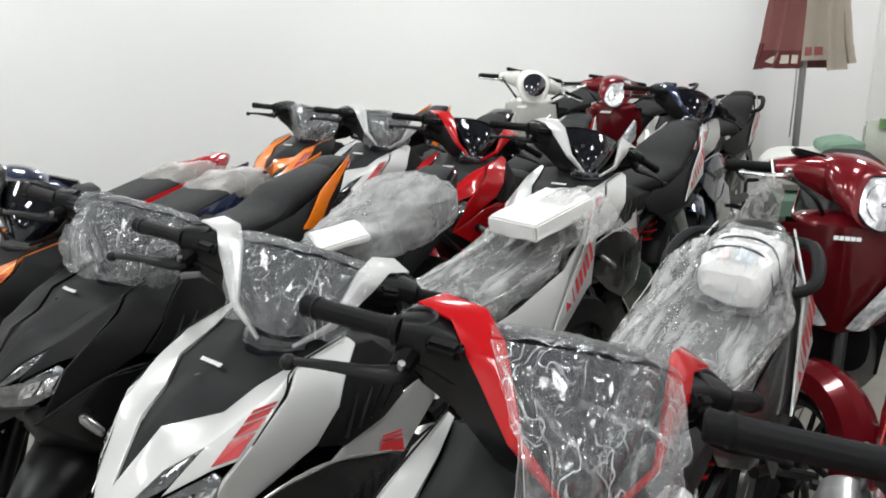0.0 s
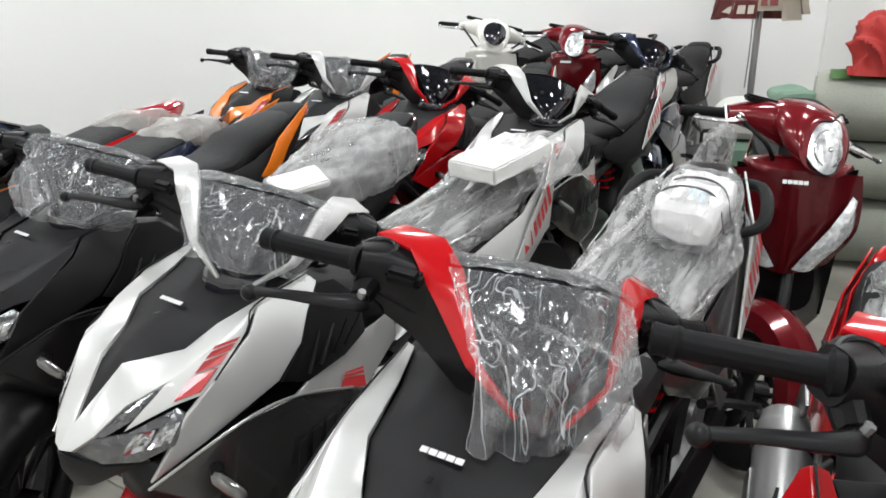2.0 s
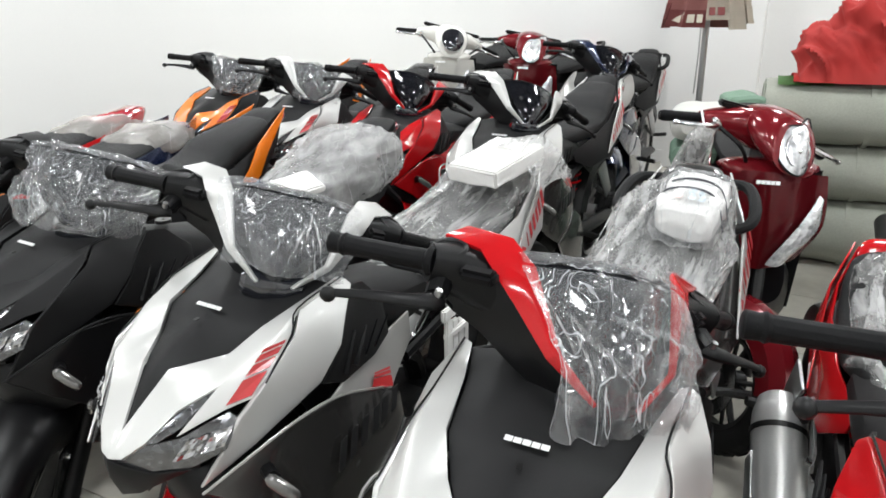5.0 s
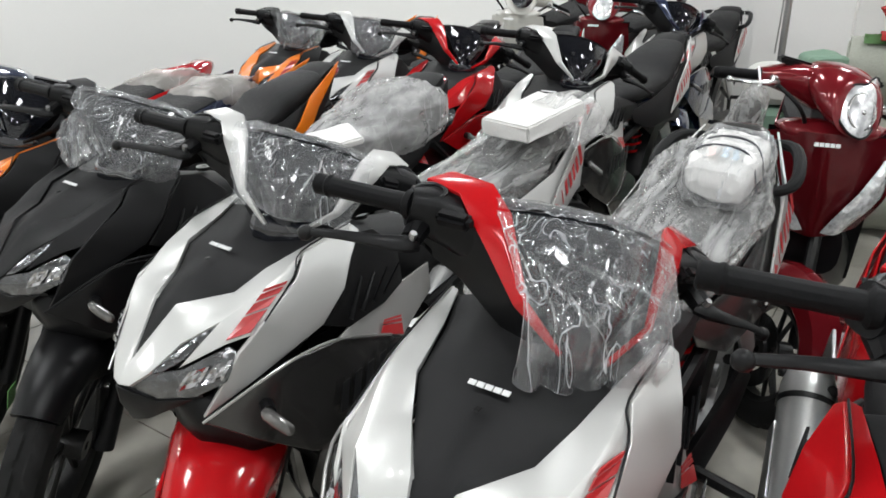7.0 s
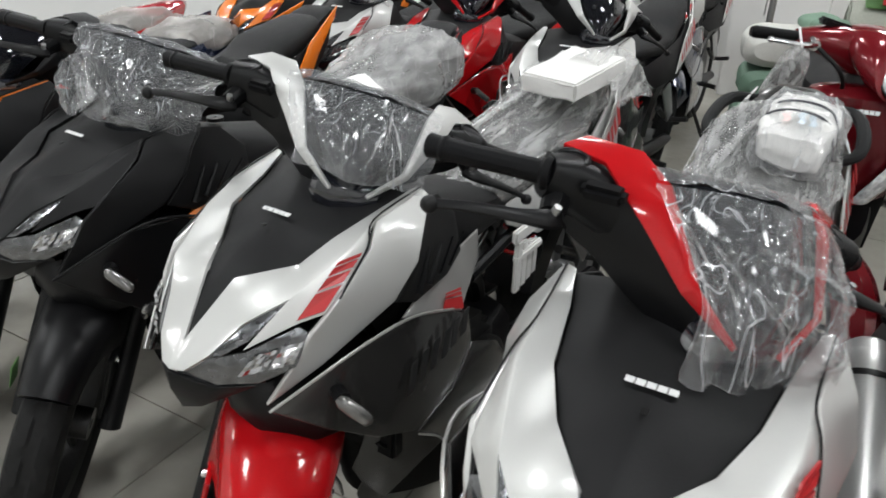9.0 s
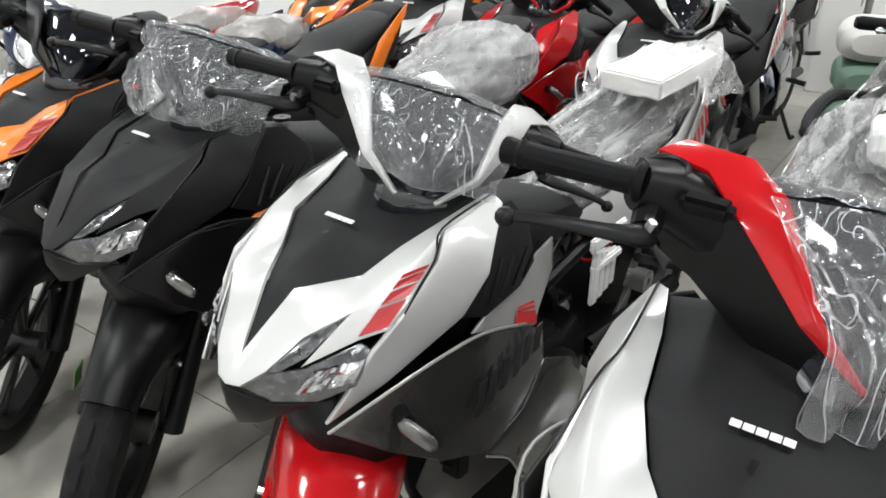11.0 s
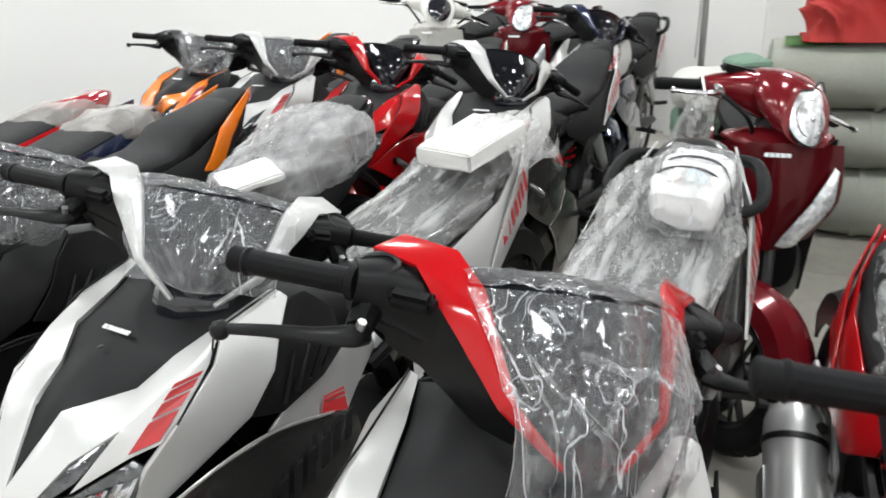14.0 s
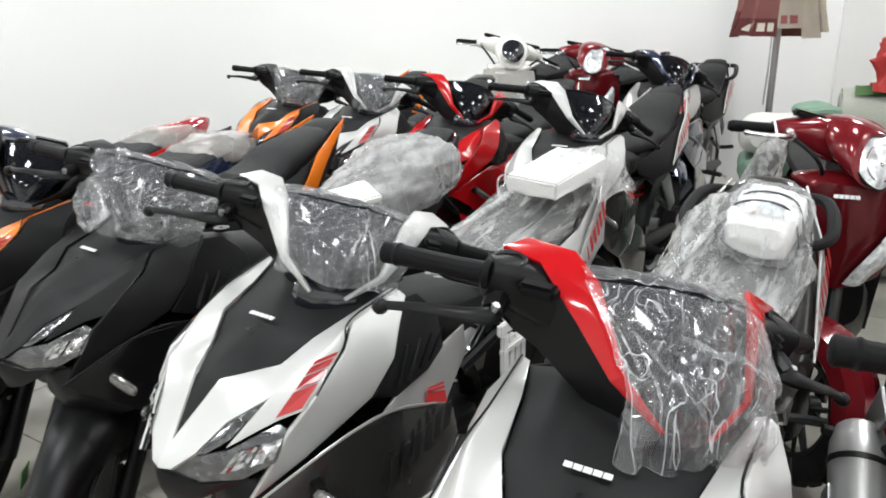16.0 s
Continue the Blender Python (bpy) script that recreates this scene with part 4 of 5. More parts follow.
    for s in (1, -1):
        tail = flip([(0.09, 0.32, 0.715), (0.12, 0.5, 0.745), (0.132, 0.72, 0.79), (0.122, 0.95, 0.835), (0.075, 1.2, 0.888), (0.05, 1.235, 0.875), (0.10, 1.1, 0.80), (0.158, 0.85, 0.705), (0.172, 0.62, 0.645), (0.138, 0.42, 0.63), (0.10, 0.34, 0.67), (0.153, 0.72, 0.735)], s)
        tl = part("tail_panel", panel(tail, [(0, 1, 9, 10), (1, 2, 11), (1, 11, 8, 9), (2, 3, 7, 11), (11, 7, 8), (3, 4, 5, 6), (3, 6, 7)], 0.006, 0.002), tail_c, bike)
        stripe = flip([(0.172, 0.585, 0.665), (0.154, 0.72, 0.768), (0.140, 0.93, 0.833), (0.086, 1.2, 0.897), (0.110, 1.14, 0.828), (0.168, 0.87, 0.727)], s)
        if strip is ORANGE:
            stripe = flip([(0.150, 0.66, 0.665), (0.1535, 0.80, 0.770), (0.143, 0.90, 0.842), (0.080, 1.22, 0.915), (0.089, 1.17, 0.875), (0.149, 0.95, 0.800), (0.156, 0.87, 0.735), (0.154, 0.72, 0.65)], s)
            tf = part("tail_flash", panel(stripe, [(0, 1, 6, 7), (1, 2, 5, 6), (2, 3, 4, 5)], 0.005, 0.001), ORANGE, tl)
        else:
            part("tail_flash", panel(stripe, [(0, 1, 2, 5), (2, 3, 4, 5)], 0.005, 0.001), strip or SILVER, tl)
        if red_mark and strip is not ORANGE:
            for k in range(7):
                yy = 0.66 + 0.036 * k
                zz = 0.70 + 0.0137 * k
                xx = 0.1535 - 0.0007 * k
                tall = (0.042, 0.034, 0.034, 0.034, 0.034, 0.036, 0.05)[k]
                wide = (0.026, 0.009, 0.022, 0.022, 0.02, 0.022, 0.026)[k]
                q = [(xx + 0.016, yy, zz), (xx + 0.014, yy + wide, zz + 0.38 * wide), (xx + 0.014 - 0.3 * tall, yy + wide + 0.3 * tall, zz + 0.38 * wide + 0.94 * tall), (xx + 0.016 - 0.3 * tall, yy + 0.3 * tall, zz + 0.94 * tall)]
                part("letter_bar", panel(flip(q, s), [(0, 1, 2, 3)], 0.0014, 0), DECALRED, tl, "red decal bar")
        under = flip([(0.1, 0.36, 0.67), (0.12, 0.6, 0.65), (0.11, 0.9, 0.73), (0.06, 1.15, 0.80), (0.06, 0.95, 0.66), (0.09, 0.6, 0.56)], s)
        part("under_panel", panel(under, [(0, 1, 5), (1, 2, 4, 5), (2, 3, 4)], 0.006, 0.001), BLACK, bike)
        if rails:
          rail = tube(flip([(0.09, 0.84, 0.82), (0.15, 0.90, 0.835), (0.155, 1.0, 0.86), (0.13, 1.12, 0.878), (0.07, 1.18, 0.872)], s), [0.010, 0.014, 0.014, 0.011], 10, 4)
          part("grab_rail", rail, MATTE, bike, "black grab rail")
        part("footpeg", tube(flip([(0.11, 0.42, 0.34), (0.23, 0.40, 0.33)], s), 0.014, 8, 1), STEEL, bike)
        part("pillion_peg", tube(flip([(0.11, 0.62, 0.50), (0.12, 0.78, 0.42), (0.21, 0.78, 0.43)], s), 0.012, 8, 2), STEEL, bike)
        bracket = flip([(0.118, 0.6, 0.58), (0.122, 0.7, 0.60), (0.125, 0.82, 0.44), (0.122, 0.76, 0.41)], s)
        part("peg_bracket", panel(bracket, [(0, 1, 2, 3)], 0.008, 0.002), ALLOY, bike, "cast alloy bracket")
        swing = tube(flip([(0.1, 0.42, 0.34), (0.105, 0.7, 0.31), (0.1, 0.94, 0.288)], s), [0.02, 0.02, 0.016], 8, 2, None, 1.5)
        part("swing_arm", swing, BLACK, bike)
    tl = skin([ring_y(yy, 0, zz, rx, rz, 14, 3) for yy, zz, rx, rz in ((1.2, 0.862, 0.06, 0.022), (1.25, 0.872, 0.052, 0.02), (1.285, 0.875, 0.035, 0.01))])
    part("tail_light", tl, TAILRED, bike, "red tail light")
    tcw = skin([ring_y(yy, 0, zz, rx, rz, 16, 3.2) for yy, zz, rx, rz in ((1.02, 0.84, 0.085, 0.03), (1.1, 0.868, 0.082, 0.03), (1.18, 0.885, 0.07, 0.026), (1.225, 0.888, 0.055, 0.018))])
    part("tail_cowl", tcw, MATTE if tail_c is RED and not seat_film else tail_c, bike)
    rf = skin([ring_y(yy, 0, zz, rx, rz, 12, 3) for yy, zz, rx, rz in ((0.95, 0.70, 0.075, 0.03), (1.1, 0.69, 0.07, 0.03), (1.25, 0.6, 0.06, 0.02), (1.33, 0.48, 0.055, 0.012))])
    part("rear_fender", rf, BLACK, bike)
    arcs = []
    for k in range(13):
        a = radians(-75 + k * 11)
        n = Vector((0, math.sin(a), math.cos(a)))
        sec = [(-0.075, -0.07), (-0.07, 0.0), (-0.04, 0.014), (0.04, 0.014), (0.07, 0.0), (0.075, -0.07), (0.068, -0.07), (0.062, -0.008), (-0.062, -0.008), (-0.068, -0.07)]
        arcs.append([tuple(Vector((u, 0.88, 0.295)) + n * (0.335 + w)) for u, w in sec])
    part("hugger", skin(arcs), BLACK, bike, "black inner fender over the rear wheel")
    wheel("rear_wheel", bike, Vector((0, 0.88, 0.295)), I, 0.115, 0.295, 5, True)
    can = tube([(-0.11, 0.12, 0.20), (-0.125, 0.28, 0.23), (-0.138, 0.36, 0.285)], 0.02, 12, 3)
    can = tube([(-0.138, 0.34, 0.275), (-0.142, 0.39, 0.302), (-0.150, 0.635, 0.455), (-0.151, 0.675, 0.480)], [0.03, 0.052, 0.057, 0.05], 20, 3, can)
    mf = part("muffler", can, CAN, bike, "silver muffler with a banded end")
    ring = tube([(-0.150, 0.62, 0.4455), (-0.1502, 0.63, 0.4518)], 0.0595, 20, 1)
    part("clamp_band", ring, STEEL, mf)
    part("end_cap", tube([(-0.151, 0.672, 0.478), (-0.1512, 0.695, 0.4925), (-0.1514, 0.704, 0.498)], [0.05, 0.044, 0.03], 20, 2), CAN, mf)
    for dz in (0.0, 0.03):
        part("bracket", panel([(-0.088 - 0.02 * dz, 0.53, 0.43 + dz), (-0.090 - 0.02 * dz, 0.61, 0.48 + dz), (-0.090, 0.61, 0.50 + dz), (-0.088, 0.53, 0.45 + dz)], [(0, 1, 2, 3)], 0.006, 0.0015), ALLOY, mf, "alloy hanger bracket")
    part("screw", tube([(-0.094, 0.54, 0.45), (-0.106, 0.54, 0.453)], 0.010, 6, 1), CHROME, mf)
    shield_bm = panel([(-0.205, 0.44, 0.31), (-0.207, 0.58, 0.40), (-0.200, 0.57, 0.435), (-0.194, 0.43, 0.35)], [(0, 1, 2, 3)], 0.006, 0.002)
    part("heat_shield", shield_bm, ALLOY, mf)
    stand = tube([(0.12, 0.34, 0.24), (0.2, 0.42, 0.03), (0.215, 0.46, 0.012)], [0.011, 0.011, 0.014], 8, 3)
    part("side_stand", stand, STEEL, bike)
    shock = tube([(0, 0.62, 0.36), (0, 0.6, 0.58)], 0.03, 12, 1)
    sh = part("rear_shock", shock, STEEL, bike, "coiled rear shock absorber")
    coil = tube([(0.04 * math.cos(k * 0.8), 0.62 - 0.0003 * k + 0.04 * math.sin(k * 0.8), 0.385 + 0.0042 * k) for k in range(44)], 0.006, 6, 2)
    part("spring", coil, RED, sh, "red coil spring")
    if seat_film:
        wsec = [(0.22, 0.745, 0.05, 0.03), (0.32, 0.762, 0.1, 0.045), (0.46, 0.77, 0.128, 0.054), (0.62, 0.79, 0.135, 0.056), (0.76, 0.822, 0.132, 0.062), (0.9, 0.845, 0.122, 0.06), (1.0, 0.855, 0.1, 0.05), (1.06, 0.86, 0.07, 0.035), (1.09, 0.86, 0.04, 0.018)]
        if big_wrap:
            wsec = [(0.42, 0.755, 0.06, 0.04), (0.52, 0.765, 0.125, 0.066), (0.66, 0.785, 0.165, 0.09), (0.84, 0.815, 0.185, 0.105), (0.98, 0.825, 0.185, 0.105), (1.08, 0.81, 0.15, 0.085), (1.15, 0.785, 0.07, 0.045)]
        dense = []
        for (a, b) in zip(wsec, wsec[1:]):
            for k in range(8):
                dense.append([p + (q - p) * k / 8 for p, q in zip(a, b)])
        dense.append(wsec[-1])
        w = skin([ring_y(yy, 0, zz, rx, rz, 96, 2.8) for yy, zz, rx, rz in dense])
        fan = random.Random(int(seed * 5) + 1)
        ridges = [(-1.15 + 2.3 * (k + fan.uniform(0.2, 0.8)) / 11, fan.uniform(0.03, 0.075), fan.uniform(0.006, 0.017)) for k in range(11)]
        for v in w.verts:
            t = math.atan2(v.co.z - 0.8, v.co.x)
            spread = 0.35 + 0.65 * abs(v.co.y - 0.95)
            v.co += Vector((math.cos(t), 0, math.sin(t))) * (0.010 if big_wrap else 0.03) * (abs(noise.noise(Vector((t * 2.4 / spread, v.co.y * 1.6, seed)))) - 0.25)
            if not big_wrap:
                phi = math.atan2(v.co.x, 1.02 - v.co.y)
                near = max(0.0, min(1.0, (1.0 - v.co.y) * 4))
                for p0, wide, tall in ridges:
                    v.co.z += near * tall * max(0.0, 1 - abs(phi - p0) / wide)
            v.co.x *= wrap_wide if v.co.x < 0 else min(wrap_wide, 0.98)
        crumple(w, 0.006 if not big_wrap else 0.017, 8 if not big_wrap else 6, seed + 3)
        crumple(w, 0.003 if not big_wrap else 0.005, 26, seed + 7)
        if not big_wrap:
            for p0, wide, tall in ridges[1::3]:
                def band(u, v, p0=p0, wide=wide):
                    yy = 0.36 + 0.5 * v
                    phi = p0 + (u - 0.5) * wide * 1.6
                    zz, rx, rz = next(((za + (zb - za) * (yy - ya) / (yb - ya), xa + (xb - xa) * (yy - ya) / (yb - ya), ra + (rb - ra) * (yy - ya) / (yb - ya)) for (ya, za, xa, ra), (yb, zb, xb, rb) in zip(wsec, wsec[1:]) if ya <= yy <= yb))
                    xx = max(-rx * 0.97, min(rx * 0.97, (1.02 - yy) * math.tan(phi)))
                    top = zz + rz * (1 - abs(xx / rx) ** 2.8) ** (1 / 2.8)
                    return Vector((xx * (wrap_wide if xx < 0 else min(wrap_wide, 0.98)), yy, top + 0.012 - 0.008 * abs(u - 0.5)))
                fb = sheet(band, 6, 22)
                crumple(fb, 0.004, 20, seed + p0)
                part("film_fold", fb, SEATWRAP, bike, "doubled milky fold of the film", 24)
        part("seat_wrap", w, TAILWRAP if big_wrap else SEATWRAP, bike, "crumpled milky plastic seat cover", 30)
    for ob in bike.children_recursive:
        if ob.type == "MESH" and ob.name.split(".")[0] in REAR:
            for v in ob.data.vertices:
                if tail_length:
                    f = min(1.0, max(0.0, (v.co.y - 0.25) / 0.4))
                    v.co.z -= 0.085 * f
                    v.co.x = v.co.x * (1 - 0.24 * f) + 0.02 * f
                if v.co.y > 0.7:
                    v.co.z += (v.co.y - 0.7) * 0.06
                    v.co.y = 0.7 + (v.co.y - 0.7) * (tail_length or (0.54 if seat_film and not big_wrap else 0.69))
    return bike


motorcycle(-0.8095, 1.298, 8.5, "pearl silver motorcycle with red fender and film-wrapped visor", SILVER, SILVER, SILVER, RED, GREY, SILVER, SILVER, True, True, 43.0, seed=1.0, film_long=0.72, wrap_wide=0.94, arm_c=SILVERGREY, rails=False)
motorcycle(-0.228, 1.11, 5.0, "pearl silver motorcycle with red handlebar caps and wrapped visor", SILVER, SILVER, RED, RED, GREY, GREY, SILVER, True, True, 43.4, seed=4.0, film_long=0.96, film_wide=0.93, film_m=SHEETWRAP, wrap_wide=1.16, arm_c=SILVERGREY)
motorcycle(-1.382, 1.43, 9.0, "matte black motorcycle with orange leg panels and wrapped visor", MATTE, MATTE, MATTE, BLACK, BLACK, MATTE, MATTE, True, True, 44.0, seed=7.0, red_mark=False, big_wrap=True, film_wide=1.15, rails=False, arm_c=ORANGE, slim=0.76)
motorcycle(-1.885, 1.505, 8.0, "orange and black motorcycle with bare gloss visor", ORANGE, MATTE, BLACK, BLACK, BLACK, MATTE, ORANGE, False, False, 44.0, seed=9.0, rails=False, slim=0.76)
motorcycle(0.262, 1.058, -1.0, "bright red motorcycle with film-wrapped seat", RED, RED, RED, RED, RED, RED, RED, True, True, 45.0, seed=12.0, wrap_wide=0.78, tail_length=0.22, red_mark=False, rails=False)
motorcycle(-2.38, 3.27, 6.0, "orange and black motorcycle with film-wrapped visor", ORANGE, MATTE, BLACK, MATTE, BLACK, MATTE, ORANGE, True, False, 44.0, seed=15.0, rails=False)
motorcycle(-1.87, 3.15, 5.0, "pearl silver motorcycle with film-wrapped visor", SILVER, SILVER, SILVER, RED, GREY, GREY, SILVER, True, False, 44.0, seed=18.0, rails=False)
motorcycle(-1.325, 2.985, 4.0, "red and white motorcycle with bare gloss visor", RED, RED, RED, RED, RED, RED, WHITE, False, False, 44.0, seed=21.0, lower_c=BLUE, arm_c=RED, red_mark=False, rails=False)
motorcycle(-0.79, 2.81, 6.0, "silver motorcycle with black seat and bare gloss visor", SILVER, SILVER, SILVER, MATTE, GREY, MATTE, SILVER, False, False, 44.0, seed=24.0, rails=False)
motorcycle(-0.75, 4.33, 6.0, "navy and silver motorcycle with bare gloss visor", SILVERGREY, SILVERGREY, NAVY, NAVY, NAVY, MATTE, SILVER, False, False, 44.0, seed=27.0)


# ---------------------------------------------------------------- scooters
def scooter(x, y, yaw, label, paint, inner_c=BLACK, lamp=True, turn=30.0, wrap_tail=False, tail_c=None, lean=0.5, visor=False, mirror_bag=False, seed=0.0, side_lamp=True, rails=True, grow=1.0):
    sc = tagged(empty("scooter", pose(x, y, 0, 0, lean, -yaw) @ Matrix.Scale(grow, 4)), label, "scooter", "parked scooters")
    st = steering(turn)
    I = Matrix.Identity(4)
    tail_c = tail_c or paint
    # headset
    hb = [(-0.205, 0.012, 0.922, 0.022, 0.021), (-0.17, 0.004, 0.930, 0.033, 0.03), (-0.11, -0.012, 0.94, 0.05, 0.046), (-0.05, -0.03, 0.932, 0.06, 0.056), (0, -0.035, 0.93, 0.062, 0.058), (0.05, -0.03, 0.932, 0.06, 0.056), (0.11, -0.012, 0.94, 0.05, 0.046), (0.17, 0.004, 0.930, 0.033, 0.03), (0.205, 0.012, 0.922, 0.022, 0.021)]
    cover = skin([ring_x(a, b, c, d, e, 18, 2.6) for a, b, c, d, e in hb])
    cover.transform(st)
    cv = part("handlebar_cover", cover, paint, sc, "glossy painted handlebar cover", 45)
    nose = [(0.05, 0.962, 0.05, 0.014), (0.03, 0.968, 0.07, 0.026), (-0.02, 0.962, 0.092, 0.046), (-0.07, 0.950, 0.100, 0.066), (-0.115, 0.940, 0.100, 0.076), (-0.15, 0.932, 0.090, 0.076), (-0.172, 0.924, 0.080, 0.073), (-0.178, 0.922, 0.066, 0.062)]
    front = skin([ring_y(y2, 0, z2, rx, rz, 26, 2.3, 0.45) for y2, z2, rx, rz in nose])
    front.transform(st)
    fr = part("front_mask", front, paint, sc, "", 50)

    def lens_point(th, r, lift=0.0):
        horn = 1 + 0.75 * max(0.0, math.cos(2.0 * (abs(th) - radians(48)))) ** 3 * (1 if th > 0 else 0)
        rr = r * 0.063 * horn
        px, pz = rr * math.cos(th), rr * math.sin(th)
        return Vector((px * 0.98, -0.190 - lift + 5.6 * px * px + 0.55 * pz + 3.4 * max(0.0, pz - 0.03) ** 2, 0.920 + pz))

    if lamp:
        gl = sheet(lambda u, v: lens_point(-math.pi + 2 * math.pi * u, v, 0.012 * (1 - v * v)), 49, 8)
        bmesh.ops.remove_doubles(gl, verts=gl.verts, dist=0.0004)
        gl.transform(st)
        lo = part("headlight", gl, LENS, sc, "large bright faceted headlamp", 60)
        ring = tube([lens_point(-math.pi + 2 * math.pi * k / 36, 1.02) for k in range(37)], 0.0032, 6, 1)
        ring.transform(st)
        part("lamp_rim", ring, BLACK, lo)
        inner_ring = tube([Vector((0.043 * math.cos(t), -0.199 + 0.55 * 0.043 * math.sin(t) + 0.006, 0.920 + 0.043 * math.sin(t))) for t in (2 * math.pi * k / 28 for k in range(29))], 0.0028, 6, 1)
        inner_ring.transform(st)
        part("reflector_ring", inner_ring, CHROME, lo)
        bulb = bmesh.new()
        bmesh.ops.create_uvsphere(bulb, u_segments=14, v_segments=8, radius=0.007, matrix=Matrix.Translation((0, -0.2, 0.920)))
        bulb.transform(st)
        part("bulb_cap", bulb, CHROME, lo)
    if visor:
        vs = sheet(lambda u, v: Vector((0.066 * v * math.cos(2 * math.pi * u), -0.196 - 0.016 * (1 - v * v) + 0.04 * v * math.sin(2 * math.pi * u) + 7.0 * (0.066 * v * math.cos(2 * math.pi * u)) ** 2, 0.952 + 0.058 * v * math.sin(2 * math.pi * u))), 41, 7)
        bmesh.ops.remove_doubles(vs, verts=vs.verts, dist=0.0004)
        vs.transform(st)
        part("visor", vs, GLOSS, sc, "gloss black visor", 60)
    def shield(u, v):
        a = (u - 0.5) * 2
        half = 0.168 + 0.012 * math.sin(math.pi * min(1.0, v * 1.1)) - 0.055 * max(0.0, v - 0.55) ** 1.5 * 3
        bow = 1 - abs(a) ** 1.7
        return Vector((a * half, -0.095 - (0.055 + 0.05 * math.sin(0.5 + v * 2.0)) * bow - 0.012 * (1 - abs(a)) ** 2 + 0.01 * v, 0.825 - 0.27 * v + 0.022 * bow * (1 - v) - 0.012 * bow * v))

    for s in (1, -1):
        g0, g1 = Vector((s * 0.195, 0.014, 0.922)), Vector((s * 0.308, 0.045, 0.898))
        grip = tube([g0, g0.lerp(g1, 0.06), g0.lerp(g1, 0.08), g1], [0.024, 0.023, 0.0165, 0.016, 0.0172], 14, 3)
        grip = tube([g1, g1.lerp(g0, -0.1)], [0.0172, 0.013], 12, 1, grip)
        grip.transform(st)
        part("grip", grip, RUBBER, sc, "black rubber grip")
        lev = tube([(s * 0.18, -0.045, 0.92), (s * 0.24, -0.062, 0.91), (s * 0.31, -0.035, 0.898)], [0.009, 0.007, 0.006], 8, 4)
        bmesh.ops.create_icosphere(lev, subdivisions=2, radius=0.009, matrix=Matrix.Translation((s * 0.31, -0.035, 0.898)))
        lev.transform(st)
        part("lever", lev, CHROME, sc, "bright metal lever")
        perch = tube([(s * 0.17, -0.005, 0.925), (s * 0.183, -0.05, 0.918)], [0.02, 0.014], 10, 1)
        perch.transform(st)
        part("lever_perch", perch, CHROME, sc, "bright lever clamp")
        hose = tube([(s * 0.17, -0.05, 0.915), (s * 0.12, -0.11, 0.88), (s * 0.06, -0.09, 0.82), (s * 0.03, -0.06, 0.72)], 0.006, 8, 5)
        hose.transform(st)
        part("hose", hose, BLACK, sc, "black brake hose")
        sw = box(0.105, 0.03, 0.02, (s * 0.12, -0.004, 0.982), 0.006)
        sw.transform(st)
        part("switch", sw, BLACK, cv)
        if side_lamp:
            def lamp_point(u, v, s=s):
                inner_e = (0.83 - 0.66 * v, 0.20 + 0.72 * v)
                outer_e = (0.86 - 0.02 * v - 0.6 * max(0.0, v - 0.45) ** 1.2, 0.24 + 0.74 * v - 0.05 * max(0.0, v - 0.6))
                aa = inner_e[0] + (outer_e[0] - inner_e[0]) * u
                vv = inner_e[1] + (outer_e[1] - inner_e[1]) * u
                q = shield(0.5 + 0.5 * aa * s, vv)
                return q + Vector((0.006 * s * aa, -0.012, -0.002)) * (1 + 0.8 * math.sin(math.pi * u))
            lp = sheet(lamp_point, 9, 17)
            crumple(lp, 0.003, 45, seed)
            bmesh.ops.solidify(lp, geom=lp.faces[:], thickness=0.004)
            part("side_lamp", lp, LENS, sc, "bright indicator lamp set in the shield", 6)
        leg = tube([(s * 0.075, -0.17, 0.55), (s * 0.075, -0.31, 0.24)], 0.018, 10, 1)
        leg.transform(st)
        part("fork_leg", leg, STEEL, sc)
        side = panel(flip([(0.13, 0.32, 0.60), (0.16, 0.5, 0.72), (0.15, 0.8, 0.76), (0.08, 1.15, 0.82), (0.07, 1.12, 0.72), (0.15, 0.8, 0.55), (0.15, 0.45, 0.42), (0.13, 0.33, 0.42), (0.17, 0.6, 0.60)], s), [(0, 1, 8, 7), (1, 2, 8), (2, 3, 4, 5), (2, 5, 8), (5, 6, 8), (6, 7, 8)], 0.006, 0.003)
        part("side_panel", side, tail_c, sc)
        if wrap_tail or not rails:
            continue
        rail = tube(flip([(0.11, 0.85, 0.82), (0.14, 0.95, 0.85), (0.12, 1.1, 0.87), (0.05, 1.17, 0.86)], s), 0.012, 8, 4)
        part("grab_rail", rail, BLACK, sc)

    neck = skin([ring_y(yy, 0, zz, rx, rz, 20, 2.4, -0.3) for yy, zz, rx, rz in ((-0.165, 0.82, 0.06, 0.02), (-0.14, 0.835, 0.115, 0.03), (-0.09, 0.842, 0.145, 0.03), (-0.05, 0.84, 0.13, 0.02))])
    part("neck_cover", neck, paint, sc, "glossy painted cover above the shield", 50)
    sh = sheet(shield, 19, 13)
    bmesh.ops.solidify(sh, geom=sh.faces[:], thickness=0.008)
    part("front_shield", sh, paint, sc, "glossy painted front shield", 40)
    emblem(sc, tuple(shield(0.5, 0.10) + Vector((0, -0.005, 0.002))), 66, 0.066, 0.011, DECALWHITE)
    legs = sheet(lambda u, v: Vector((((u - 0.5) * 2) * (0.16 - 0.03 * v), -0.045 + 0.06 * v - 0.05 * (1 - abs(u - 0.5) * 2), 0.83 - 0.48 * v)), 9, 9)
